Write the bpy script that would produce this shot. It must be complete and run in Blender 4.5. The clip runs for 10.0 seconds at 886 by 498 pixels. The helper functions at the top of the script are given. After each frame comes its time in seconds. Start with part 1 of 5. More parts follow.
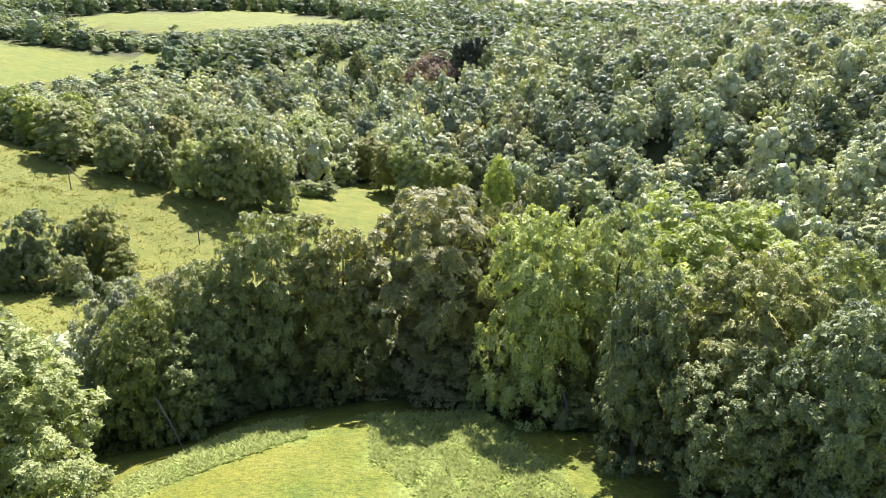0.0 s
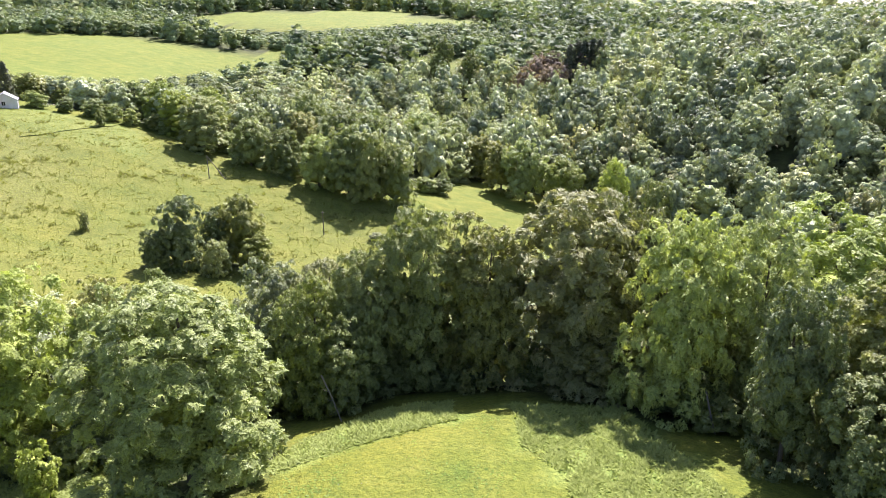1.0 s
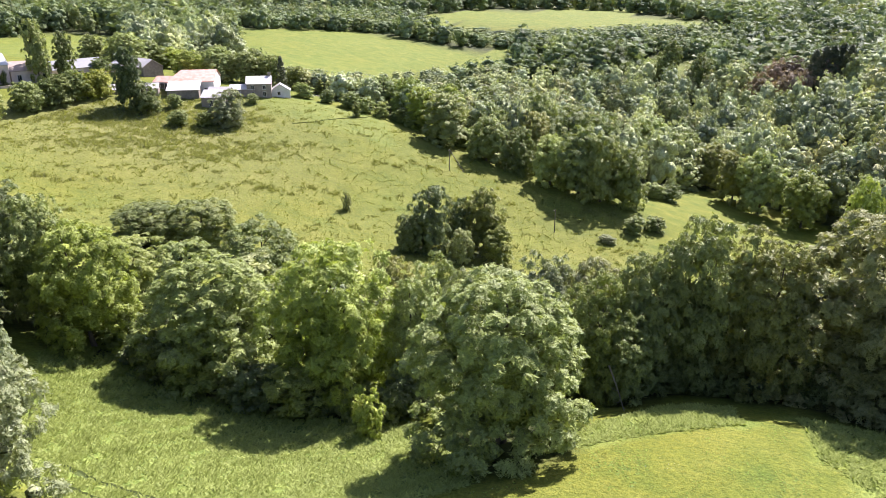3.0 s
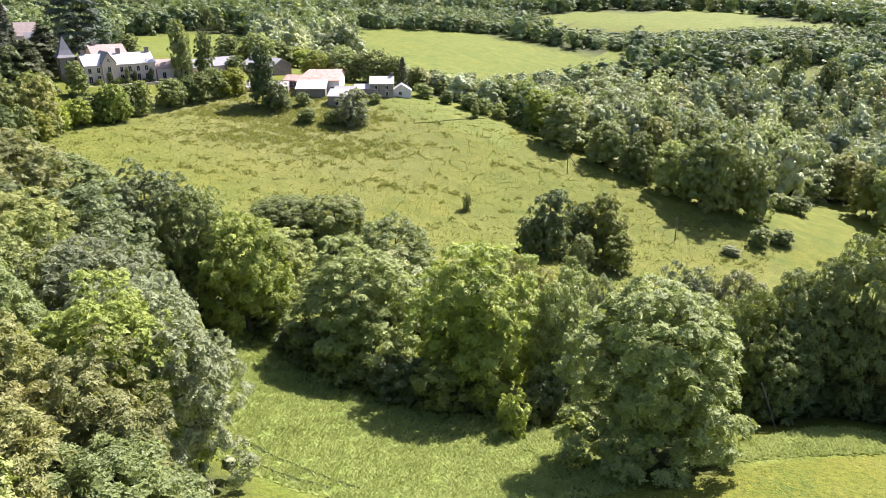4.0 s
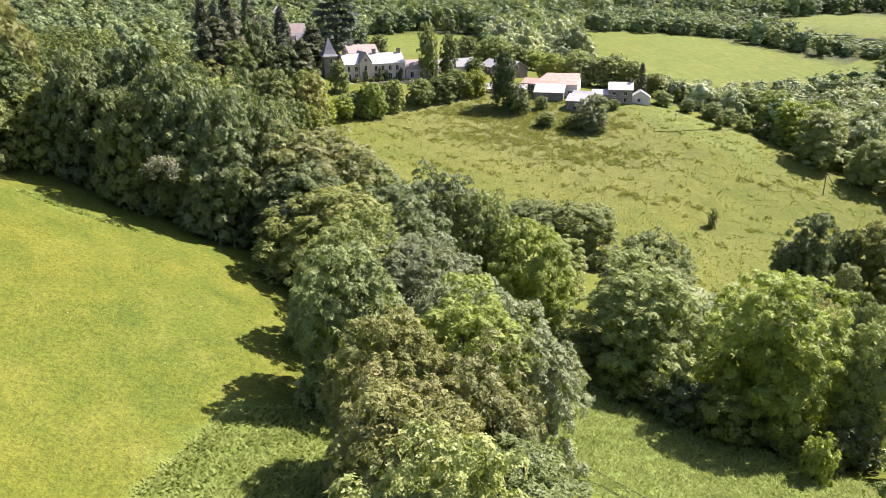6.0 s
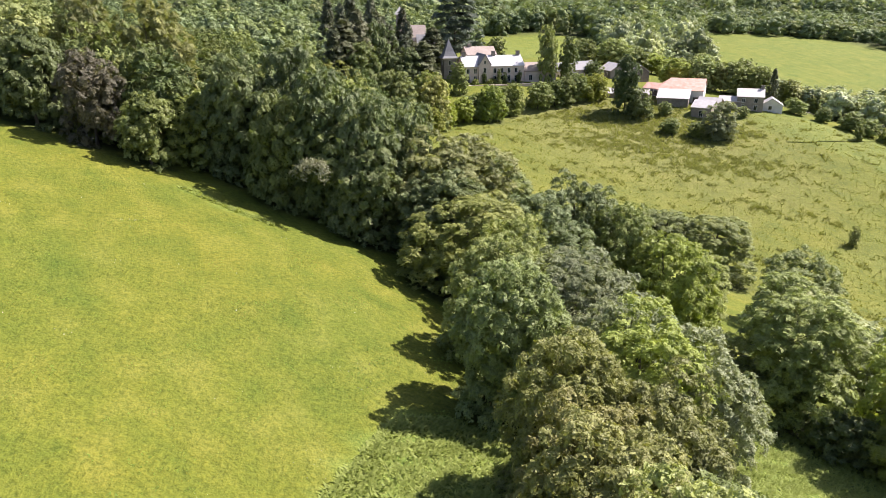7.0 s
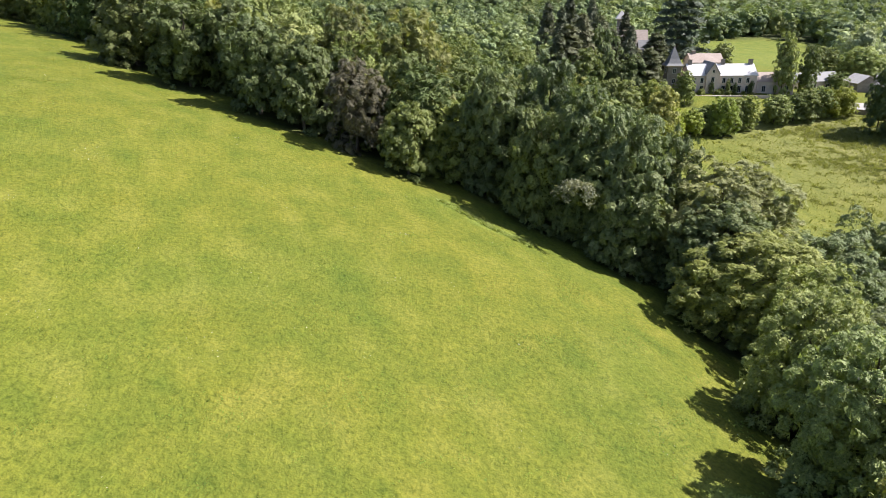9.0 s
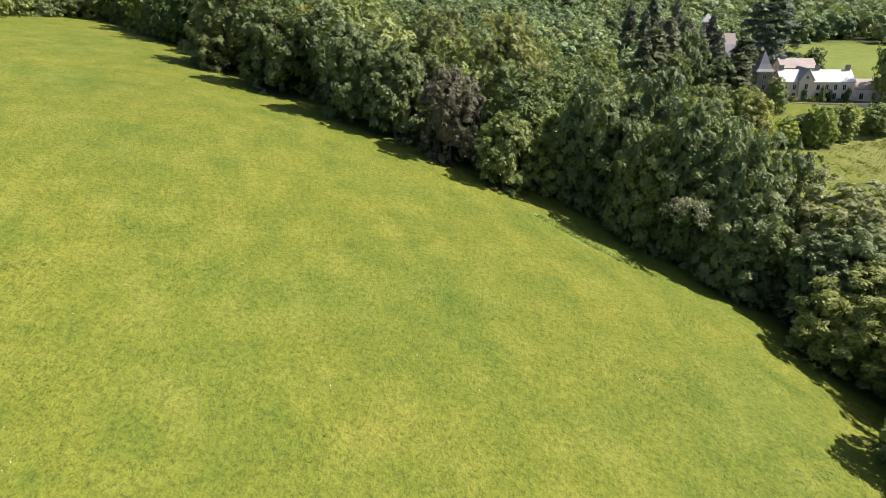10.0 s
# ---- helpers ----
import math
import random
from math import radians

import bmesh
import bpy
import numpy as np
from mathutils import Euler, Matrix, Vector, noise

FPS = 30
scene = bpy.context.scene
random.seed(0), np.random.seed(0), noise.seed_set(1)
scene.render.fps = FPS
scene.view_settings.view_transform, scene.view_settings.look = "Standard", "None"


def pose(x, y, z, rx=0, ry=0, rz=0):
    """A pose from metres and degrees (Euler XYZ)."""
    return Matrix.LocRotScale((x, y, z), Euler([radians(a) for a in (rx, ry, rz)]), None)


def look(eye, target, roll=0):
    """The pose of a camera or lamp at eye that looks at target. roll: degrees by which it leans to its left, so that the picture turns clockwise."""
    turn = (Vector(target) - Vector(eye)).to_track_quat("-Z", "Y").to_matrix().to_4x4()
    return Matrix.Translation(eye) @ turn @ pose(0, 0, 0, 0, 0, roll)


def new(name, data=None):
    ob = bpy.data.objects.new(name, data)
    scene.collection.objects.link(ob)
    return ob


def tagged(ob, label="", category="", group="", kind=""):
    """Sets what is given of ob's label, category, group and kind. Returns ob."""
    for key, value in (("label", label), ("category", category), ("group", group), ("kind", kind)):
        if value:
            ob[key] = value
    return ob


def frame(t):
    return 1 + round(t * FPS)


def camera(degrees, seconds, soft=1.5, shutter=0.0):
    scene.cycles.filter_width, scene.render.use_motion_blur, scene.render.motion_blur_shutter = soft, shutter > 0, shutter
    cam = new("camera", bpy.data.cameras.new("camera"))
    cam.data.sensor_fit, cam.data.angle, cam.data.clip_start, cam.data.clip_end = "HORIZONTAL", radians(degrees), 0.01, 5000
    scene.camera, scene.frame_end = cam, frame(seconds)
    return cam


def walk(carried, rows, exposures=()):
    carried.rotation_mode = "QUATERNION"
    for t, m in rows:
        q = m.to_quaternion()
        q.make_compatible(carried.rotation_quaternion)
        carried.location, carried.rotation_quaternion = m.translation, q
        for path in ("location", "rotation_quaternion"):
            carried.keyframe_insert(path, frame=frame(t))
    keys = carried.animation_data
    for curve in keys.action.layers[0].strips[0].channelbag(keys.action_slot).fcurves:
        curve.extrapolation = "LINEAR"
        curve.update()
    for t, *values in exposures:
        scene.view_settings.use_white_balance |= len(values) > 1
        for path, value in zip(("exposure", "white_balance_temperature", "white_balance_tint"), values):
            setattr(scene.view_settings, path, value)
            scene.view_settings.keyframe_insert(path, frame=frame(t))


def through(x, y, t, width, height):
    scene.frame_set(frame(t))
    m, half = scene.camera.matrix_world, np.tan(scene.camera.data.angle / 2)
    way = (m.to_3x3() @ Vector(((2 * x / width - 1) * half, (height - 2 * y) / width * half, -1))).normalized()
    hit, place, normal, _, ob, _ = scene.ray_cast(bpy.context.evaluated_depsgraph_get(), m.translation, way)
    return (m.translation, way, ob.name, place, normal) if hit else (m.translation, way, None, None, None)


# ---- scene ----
cam = camera(62.7, 10.0, soft=0.8)
METRES, EYE, TILT, LEAN, TURN = 65.0, 39.0, -19.25, 0.5, 0.0
ROWS = [
    (0.0, 0.0, 0.0, 0.0, -0.0, -0.0, 0.0),
    (0.5, -0.0406, -0.0294, -0.0019, 3.76, -0.08, -1.34),
    (1.0, -0.0797, -0.0611, -0.0044, 7.49, -0.25, -2.67),
    (1.5, -0.1169, -0.0948, -0.0073, 11.21, -0.5, -3.97),
    (2.0, -0.1525, -0.1299, -0.011, 14.88, -0.86, -5.24),
    (2.5, -0.1875, -0.1656, -0.0152, 18.64, -1.31, -6.48),
    (4.0, -0.297, -0.2696, -0.0269, 30.07, -3.02, -10.02),
    (4.5, -0.3331, -0.3037, -0.0309, 33.92, -3.73, -11.11),
    (5.0, -0.3686, -0.3388, -0.0344, 37.79, -4.52, -12.17),
    (5.5, -0.4045, -0.3738, -0.0387, 41.62, -5.4, -13.12),
    (7.0, -0.5169, -0.4719, -0.051, 53.42, -8.39, -15.65),
    (7.5, -0.556, -0.5023, -0.0547, 57.43, -9.52, -16.34),
    (8.0, -0.5959, -0.5316, -0.0584, 61.48, -10.69, -16.97),
    (8.5, -0.6361, -0.5593, -0.0616, 65.39, -11.87, -17.49),
    (9.0, -0.6768, -0.5873, -0.0646, 68.08, -12.71, -17.83),
    (9.5, -0.7189, -0.6141, -0.068, 70.63, -13.51, -18.12),
    (10.0, -0.7614, -0.6397, -0.0711, 73.18, -14.3, -18.32),
]
walk(cam, [(t, pose(0, 0, EYE, TILT, LEAN, TURN) @ pose(METRES * x, METRES * y, METRES * z, 90 + pitch, roll, yaw)) for t, x, y, z, yaw, pitch, roll in ROWS],
     [(0.0, 1.66, 5950, 26), (2.5, 1.46, 6050, 24), (5.5, 1.28, 6250, 21), (7.5, 1.11, 6450, 19), (9.0, 1.03, 6300, 14), (10.0, 0.93, 6350, 12)])

# ---- light ----
SUN_AZ, SUN_EL = 79.0, 49.0  # degrees from +x towards +y, and above the horizon
sun_dir = Vector((math.cos(radians(SUN_EL)) * math.cos(radians(SUN_AZ)), math.cos(radians(SUN_EL)) * math.sin(radians(SUN_AZ)), math.sin(radians(SUN_EL))))
world = bpy.data.worlds.new("sky")
scene.world = world
world.use_nodes = True
wt = world.node_tree
sky = wt.nodes.new("ShaderNodeTexSky")
sky.sky_type, sky.sun_disc = "NISHITA", False
sky.sun_elevation, sky.sun_rotation = radians(SUN_EL), radians(90 - SUN_AZ)
sky.air_density, sky.dust_density, sky.ozone_density = 1.0, 1.5, 1.0
wt.nodes["Background"].inputs["Strength"].default_value = 0.075
wt.links.new(sky.outputs[0], wt.nodes["Background"].inputs["Color"])
sun_data = bpy.data.lights.new("sun", "SUN")
sun_data.energy, sun_data.angle, sun_data.color = 5.0, radians(0.53), (1.0, 0.95, 0.87)
sun = new("sun", sun_data)
sun.matrix_world = look(sun_dir * 200, (0, 0, 0))


# ---- materials ----
def material(name, rough=0.8, specular=0.3):
    m = bpy.data.materials.new(name)
    m.use_nodes = True
    b = m.node_tree.nodes["Principled BSDF"]
    b.inputs["Roughness"].default_value = rough
    b.inputs["Specular IOR Level"].default_value = specular
    return m, m.node_tree, b


def node(nt, kind, **values):
    n = nt.nodes.new(kind)
    for key, value in values.items():
        n.inputs[key].default_value = value
    return n


def noise_tex(nt, scale, detail=4.0, rough=0.55, stretch=None):
    """Noise in world metres; scale in cycles a metre."""
    geo = nt.nodes.new("ShaderNodeNewGeometry")
    n = node(nt, "ShaderNodeTexNoise", Scale=scale, Detail=detail, Roughness=rough)
    if stretch:
        mp = nt.nodes.new("ShaderNodeMapping")
        mp.inputs["Scale"].default_value = stretch
        nt.links.new(geo.outputs["Position"], mp.inputs["Vector"])
        nt.links.new(mp.outputs["Vector"], n.inputs["Vector"])
    else:
        nt.links.new(geo.outputs["Position"], n.inputs["Vector"])
    return n.outputs["Fac"]


def ramp(nt, fac, stops):
    r = nt.nodes.new("ShaderNodeValToRGB")
    while len(r.color_ramp.elements) < len(stops):
        r.color_ramp.elements.new(0.5)
    for e, (p, c) in zip(r.color_ramp.elements, stops):
        e.position, e.color = p, (*c, 1) if len(c) == 3 else c
    nt.links.new(fac, r.inputs["Fac"])
    return r.outputs["Color"]


def mix(nt, fac, a, b, kind="MIX"):
    n = nt.nodes.new("ShaderNodeMix")
    n.data_type, n.blend_type = "RGBA", kind
    for sock, v in ((n.inputs["Factor"], fac), (n.inputs["A"], a), (n.inputs["B"], b)):
        if isinstance(v, (int, float)):
            sock.default_value = v
        elif isinstance(v, tuple):
            sock.default_value = (*v, 1)
        else:
            nt.links.new(v, sock)
    return n.outputs["Result"]


def calc(nt, op, a, b=0.0, clamp=False):
    n = nt.nodes.new("ShaderNodeMath")
    n.operation, n.use_clamp = op, clamp
    for sock, v in zip(n.inputs, (a, b)):
        if isinstance(v, (int, float)):
            sock.default_value = v
        else:
            nt.links.new(v, sock)
    return n.outputs[0]


def bump(nt, bsdf, height, strength, distance):
    n = node(nt, "ShaderNodeBump", Strength=strength, Distance=distance)
    nt.links.new(height, n.inputs["Height"])
    nt.links.new(n.outputs["Normal"], bsdf.inputs["Normal"])


def leaf_material(name, dark, light, tip, through=0.36, joined=False, cells=6.0, gap=0.58, jitter=0.8):
    """Foliage: each leaf spray takes its own shade, each tree its own tone; light passes the blades.
    A spray is broken up into leaflets, cells of them to the metre; gap 0 leaves it whole."""
    m, nt, b = material(name, 0.5, (0.12 if joined else 0.3) if gap else 0.08)
    geo = nt.nodes.new("ShaderNodeNewGeometry")
    if joined:
        own = nt.nodes.new("ShaderNodeAttribute")
        own.attribute_name = "tone"
        tone = own.outputs["Fac"]
    else:
        tone = nt.nodes.new("ShaderNodeObjectInfo").outputs["Random"]
    isl = geo.outputs["Random Per Island"]
    patch = noise_tex(nt, 0.45, 3)
    vor = node(nt, "ShaderNodeTexVoronoi", Scale=cells)
    nt.links.new(geo.outputs["Position"], vor.inputs["Vector"])
    bit = nt.nodes.new("ShaderNodeSeparateColor")
    nt.links.new(vor.outputs["Color"], bit.inputs[0])
    f = calc(nt, "ADD", calc(nt, "MULTIPLY", isl, 0.08 if joined else 0.2), calc(nt, "MULTIPLY", patch, 0.7 if joined else 0.55))
    f = calc(nt, "ADD", f, calc(nt, "MULTIPLY", bit.outputs[0], 0.1 if joined else 0.25))
    f = calc(nt, "ADD", f, calc(nt, "MULTIPLY", calc(nt, "SUBTRACT", tone, 0.5), 0.85 if joined else 0.3))
    col = ramp(nt, f, [(0.12, dark), (0.6, light), (1.0, tip)])
    hue = calc(nt, "FRACT", calc(nt, "MULTIPLY", tone, 13.7))
    col = mix(nt, 1.0, col, ramp(nt, hue, [(0.0, (0.92, 0.98, 0.96)), (0.45, (1, 1, 1)), (0.8, (1.05, 1.06, 0.8)), (1.0, (1.08, 0.97, 0.86))]), "MULTIPLY")
    nt.links.new(col, b.inputs["Base Color"])
    tr = nt.nodes.new("ShaderNodeBsdfTranslucent")
    nt.links.new(mix(nt, 1.0, col, (1.25, 1.3, 0.6), "MULTIPLY"), tr.inputs["Color"])
    ms = node(nt, "ShaderNodeMixShader", Fac=through)
    nt.links.new(b.outputs[0], ms.inputs[1])
    nt.links.new(tr.outputs[0], ms.inputs[2])
    last = ms.outputs[0]
    # every leaflet lies a little differently
    lean = nt.nodes.new("ShaderNodeVectorMath")
    lean.operation = "SUBTRACT"
    nt.links.new(vor.outputs["Color"], lean.inputs[0])
    lean.inputs[1].default_value = (0.5, 0.5, 0.5)
    tip_by = nt.nodes.new("ShaderNodeVectorMath")
    tip_by.operation = "MULTIPLY_ADD"
    nt.links.new(lean.outputs[0], tip_by.inputs[0])
    tip_by.inputs[1].default_value = (jitter, jitter, jitter)
    nt.links.new(geo.outputs["Normal"], tip_by.inputs[2])
    even = nt.nodes.new("ShaderNodeVectorMath")
    even.operation = "NORMALIZE"
    nt.links.new(tip_by.outputs[0], even.inputs[0])
    nt.links.new(even.outputs[0], b.inputs["Normal"])
    nt.links.new(even.outputs[0], tr.inputs["Normal"])
    if gap:
        cut = node(nt, "ShaderNodeMixShader")
        clear = nt.nodes.new("ShaderNodeBsdfTransparent")
        nt.links.new(calc(nt, "LESS_THAN", vor.outputs["Distance"], gap), cut.inputs["Fac"])
        nt.links.new(clear.outputs[0], cut.inputs[1])
        nt.links.new(last, cut.inputs[2])
        last = cut.outputs[0]
    nt.links.new(last, nt.nodes["Material Output"].inputs["Surface"])
    return m


TONES = {
    "ash": ((0.12, 0.15, 0.052), (0.335, 0.385, 0.135), (0.58, 0.61, 0.29)),
    "lime": ((0.13, 0.165, 0.035), (0.365, 0.415, 0.085), (0.58, 0.61, 0.17)),
    # a darker green than oak; shade on hedge fronts is put into this colour
    "beech": ((0.066, 0.09, 0.034), (0.17, 0.205, 0.078), (0.34, 0.36, 0.165)),
    "oak": ((0.10, 0.125, 0.04), (0.27, 0.305, 0.095), (0.47, 0.48, 0.20)),
    "chestnut": ((0.105, 0.115, 0.042), (0.275, 0.28, 0.105), (0.44, 0.41, 0.19)),
    "copper": ((0.065, 0.064, 0.042), (0.165, 0.15, 0.10), (0.32, 0.28, 0.20)),
    "olive": ((0.11, 0.12, 0.048), (0.285, 0.29, 0.115), (0.45, 0.42, 0.21)),
    "willow": ((0.12, 0.138, 0.07), (0.315, 0.34, 0.175), (0.54, 0.55, 0.33)),
    "conifer": ((0.050, 0.062, 0.036), (0.125, 0.138, 0.075), (0.23, 0.22, 0.14)),
    "cedar": ((0.042, 0.062, 0.044), (0.105, 0.138, 0.086), (0.21, 0.22, 0.15)),
}
# paler, bluer greens: the haze of distance is put into these leaf colours
HAZED_WOOD_TONE = ((0.165, 0.192, 0.108), (0.44, 0.475, 0.255), (0.51, 0.535, 0.31))
HILL_TONE = ((0.088, 0.118, 0.056), (0.23, 0.28, 0.13), (0.34, 0.385, 0.185))
COPPER_TONE = ((0.12, 0.09, 0.065), (0.29, 0.215, 0.16), (0.42, 0.32, 0.25))
HEAD_TONE = ((0.067, 0.097, 0.033), (0.184, 0.220, 0.075), (0.352, 0.369, 0.150))
LEAVES, INNER = {}, {}
for species, tones in TONES.items():
    thin = {"conifer": 0.1, "cedar": 0.1, "beech": 0.2, "oak": 0.25, "ash": 0.28}.get(species, 0.32)
    LEAVES[species] = leaf_material(species + "_leaves", *tones, thin, cells=9.5, gap=0.6)
    INNER[species] = leaf_material(species + "_inner_leaves", *tones, 0.06, gap=0, jitter=2.2)
HAZED_WOOD_LEAVES = (leaf_material("hazed_wood_leaves", *HAZED_WOOD_TONE, 0.2, True, 3.2, jitter=0.45), leaf_material("hazed_wood_inner_leaves", *HAZED_WOOD_TONE, 0.06, True, 2.8, 0, 1.7))
HILL_LEAVES = (leaf_material("hill_leaves", *HILL_TONE, 0.2, True, 3.2, jitter=0.45), leaf_material("hill_inner_leaves", *HILL_TONE, 0.05, True, 2.8, 0, 1.7))
HEAD_LEAVES = (leaf_material("hedgerow_leaves", *HEAD_TONE, 0.15, True, 4.0), leaf_material("hedgerow_inner_leaves", *HEAD_TONE, 0.05, True, 4.0, 0, 2.0))
COPPER_LEAVES = (leaf_material("copper_leaves", *COPPER_TONE, 0.2, True, 2.6, jitter=0.45), leaf_material("copper_inner_leaves", *COPPER_TONE, 0.06, True, 2.4, 0, 1.0))
FERN = leaf_material("bracken_fronds", (0.165, 0.205, 0.046), (0.325, 0.37, 0.106), (0.475, 0.50, 0.21), 0.4, gap=0, jitter=0.3)
WEED = leaf_material("meadow_weeds", (0.15, 0.21, 0.045), (0.23, 0.295, 0.07), (0.32, 0.37, 0.11), 0.5, gap=0, jitter=0.3)
GRASS = leaf_material("grass_tufts", (0.13, 0.155, 0.03), (0.20, 0.21, 0.05), (0.29, 0.28, 0.10), 0.42, gap=0, jitter=0.3)
RUSH = leaf_material("rush_tussocks", (0.16, 0.17, 0.07), (0.23, 0.235, 0.10), (0.31, 0.295, 0.145), 0.5, gap=0, jitter=0.3)


def bark_material():
    m, nt, b = material("bark", 0.9, 0.2)
    n = noise_tex(nt, 3.0, 6, 0.65, (1, 1, 0.25))
    nt.links.new(ramp(nt, n, [(0.3, (0.05, 0.04, 0.03)), (0.7, (0.17, 0.145, 0.11))]), b.inputs["Base Color"])
    bump(nt, b, n, 0.8, 0.08)
    return m


BARK = bark_material()
SILVER = leaf_material("silver_leaves", (0.16, 0.17, 0.13), (0.33, 0.34, 0.28), (0.5, 0.5, 0.44), 0.2, gap=0, jitter=0.3)


def ground_material():
    """Meadow grass in two tones, rough pasture, darker ground under the trees and pale stubble, by painted areas."""
    m, nt, b = material("ground", 0.85, 0.15)

    def area(name):
        a = nt.nodes.new("ShaderNodeAttribute")
        a.attribute_name = name
        return a.outputs["Fac"]
    big = noise_tex(nt, 0.05, 4, 0.6)
    mid = noise_tex(nt, 0.22, 5, 0.62)
    streak = noise_tex(nt, 0.16, 4, 0.6, (0.8, 1.6, 1))
    fine = noise_tex(nt, 2.2, 4, 0.7)
    grain = noise_tex(nt, 5.5, 2, 0.6)
    v = calc(nt, "ADD", calc(nt, "MULTIPLY", mid, 0.55), calc(nt, "MULTIPLY", streak, 0.45))
    grass = ramp(nt, v, [(0.33, (0.090, 0.118, 0.017)), (0.5, (0.130, 0.143, 0.021)), (0.66, (0.172, 0.173, 0.034))])
    tone = ramp(nt, big, [(0.36, (0.89, 0.98, 0.84)), (0.64, (1.09, 1.06, 0.87))])
    grass = mix(nt, 1.0, grass, tone, "MULTIPLY")
    f2 = calc(nt, "ADD", calc(nt, "MULTIPLY", fine, 0.72), calc(nt, "MULTIPLY", grain, 0.28))
    speck = ramp(nt, f2, [(0.34, (0.55, 0.62, 0.52)), (0.5, (1, 1, 1)), (0.64, (1.32, 1.27, 1.22))])
    rough = ramp(nt, calc(nt, "ADD", calc(nt, "MULTIPLY", mid, 0.5), calc(nt, "MULTIPLY", fine, 0.5)),
                 [(0.34, (0.10, 0.108, 0.03)), (0.5, (0.165, 0.168, 0.048)), (0.66, (0.225, 0.215, 0.075))])
    dark_ground = ramp(nt, mid, [(0.35, (0.035, 0.04, 0.015)), (0.65, (0.07, 0.085, 0.025))])
    straw = ramp(nt, mid, [(0.3, (0.27, 0.24, 0.15)), (0.7, (0.36, 0.325, 0.23))])
    lush = ramp(nt, v, [(0.35, (0.115, 0.165, 0.028)), (0.65, (0.18, 0.225, 0.05))])
    col = mix(nt, area("lush"), grass, lush)
    col = mix(nt, area("rough"), col, rough)
    col = mix(nt, area("dark_ground"), col, dark_ground)
    col = mix(nt, area("straw"), col, straw)
    col = mix(nt, 1.0, col, speck, "MULTIPLY")
    nt.links.new(col, b.inputs["Base Color"])
    bump(nt, b, f2, 1.0, 0.34)
    return m


def plain(name, lo, hi, scale=1.0, rough=0.8, specular=0.3, relief=0.02, metal=0.0, stretch=None):
    m, nt, b = material(name, rough, specular)
    n = noise_tex(nt, scale, 5, 0.6, stretch)
    n2 = noise_tex(nt, scale * 0.13, 3, 0.6)
    f = calc(nt, "ADD", calc(nt, "MULTIPLY", n, 0.55), calc(nt, "MULTIPLY", n2, 0.45))
    nt.links.new(ramp(nt, f, [(0.32, lo), (0.68, hi)]), b.inputs["Base Color"])
    b.inputs["Metallic"].default_value = metal
    bump(nt, b, n, 0.5, relief)
    return m


GROUND = ground_material()
STONE = plain("pale_stone_render", (0.50, 0.40, 0.35), (0.72, 0.60, 0.53), 0.9)
BROWN_TILE = plain("brown_tile", (0.26, 0.20, 0.17), (0.40, 0.33, 0.29), 1.5, 0.7, 0.3)
GREY_STONE = plain("grey_stone", (0.20, 0.165, 0.14), (0.36, 0.31, 0.27), 1.2)
SLATE = plain("slate", (0.16, 0.16, 0.17), (0.25, 0.245, 0.25), 1.5, 0.7, 0.3)
# near-white slate: the sun's glint on the manor roof is in its colour
PALE_GLINT_SLATE = plain("pale_glint_slate", (0.42, 0.41, 0.41), (0.6, 0.58, 0.58), 1.5, 0.3, 0.7)
TIN = plain("pale_sheet_roof", (0.40, 0.37, 0.36), (0.60, 0.56, 0.55), 0.8, 0.45, 0.4)
RUST = plain("rusty_sheet_roof", (0.40, 0.15, 0.09), (0.58, 0.42, 0.36), 0.5, 0.6, 0.4, 0.02, 0.0, (1, 1, 0.3))
WHITE_WALL = plain("white_render", (0.55, 0.53, 0.50), (0.74, 0.72, 0.69), 0.7)
DARK_WOOD = plain("dark_boards", (0.06, 0.05, 0.04), (0.13, 0.11, 0.09), 2.0, 0.8, 0.3, 0.02, 0.0, (1, 1, 0.2))
POLE_WOOD = plain("grey_pole_wood", (0.10, 0.085, 0.07), (0.2, 0.18, 0.15), 2.0)
PALE_BARK = plain("pale_bark", (0.18, 0.16, 0.14), (0.36, 0.34, 0.31), 4.0)
TRACK = plain("worn_track_soil", (0.055, 0.075, 0.02), (0.10, 0.125, 0.04), 1.5, 0.9, 0.1, 0.05)
GLASS, _gn, _gb = material("dark_window_glass", 0.08, 0.6)
_gb.inputs["Base Color"].default_value = (0.02, 0.025, 0.03, 1)
FLOWER, _fn, _fb = material("white_flowers", 0.7, 0.2)
_fb.inputs["Base Color"].default_value = (0.75, 0.75, 0.70, 1)

# ---- the land ----
# spot heights of the land: x, y, z
NEAR_SPOTS = [
    (-8, 56, 2.7), (-2, 45, 4.3), (-23, 43, 3.9), (-62, 39, -1.9), (-45, 36, 0.2), (-58, 19, 5.1), (-93, -14, 17.4),
    (-91, 1, 14.2), (-75, -7, 13.7), (-126, -4, 20.3), (-143, -43, 31.2), (-122, -32, 25.1), (-87, -29, 19.4), (0, 0, 11),
    (40, -25, 17), (45, 45, 2), (-48, 90, -14), (-10, 120, -22), (-66, 186, -24), (-102, 144, -16.4), (-115, 151, -13.3),
    (-148, 134, -5.5), (-186, 139, 2), (-200, 157, 4.7), (-107, 207, -11.5), (-150, 216, 1), (-73, 223, -18.9), (-48, 221, -23.5),
]
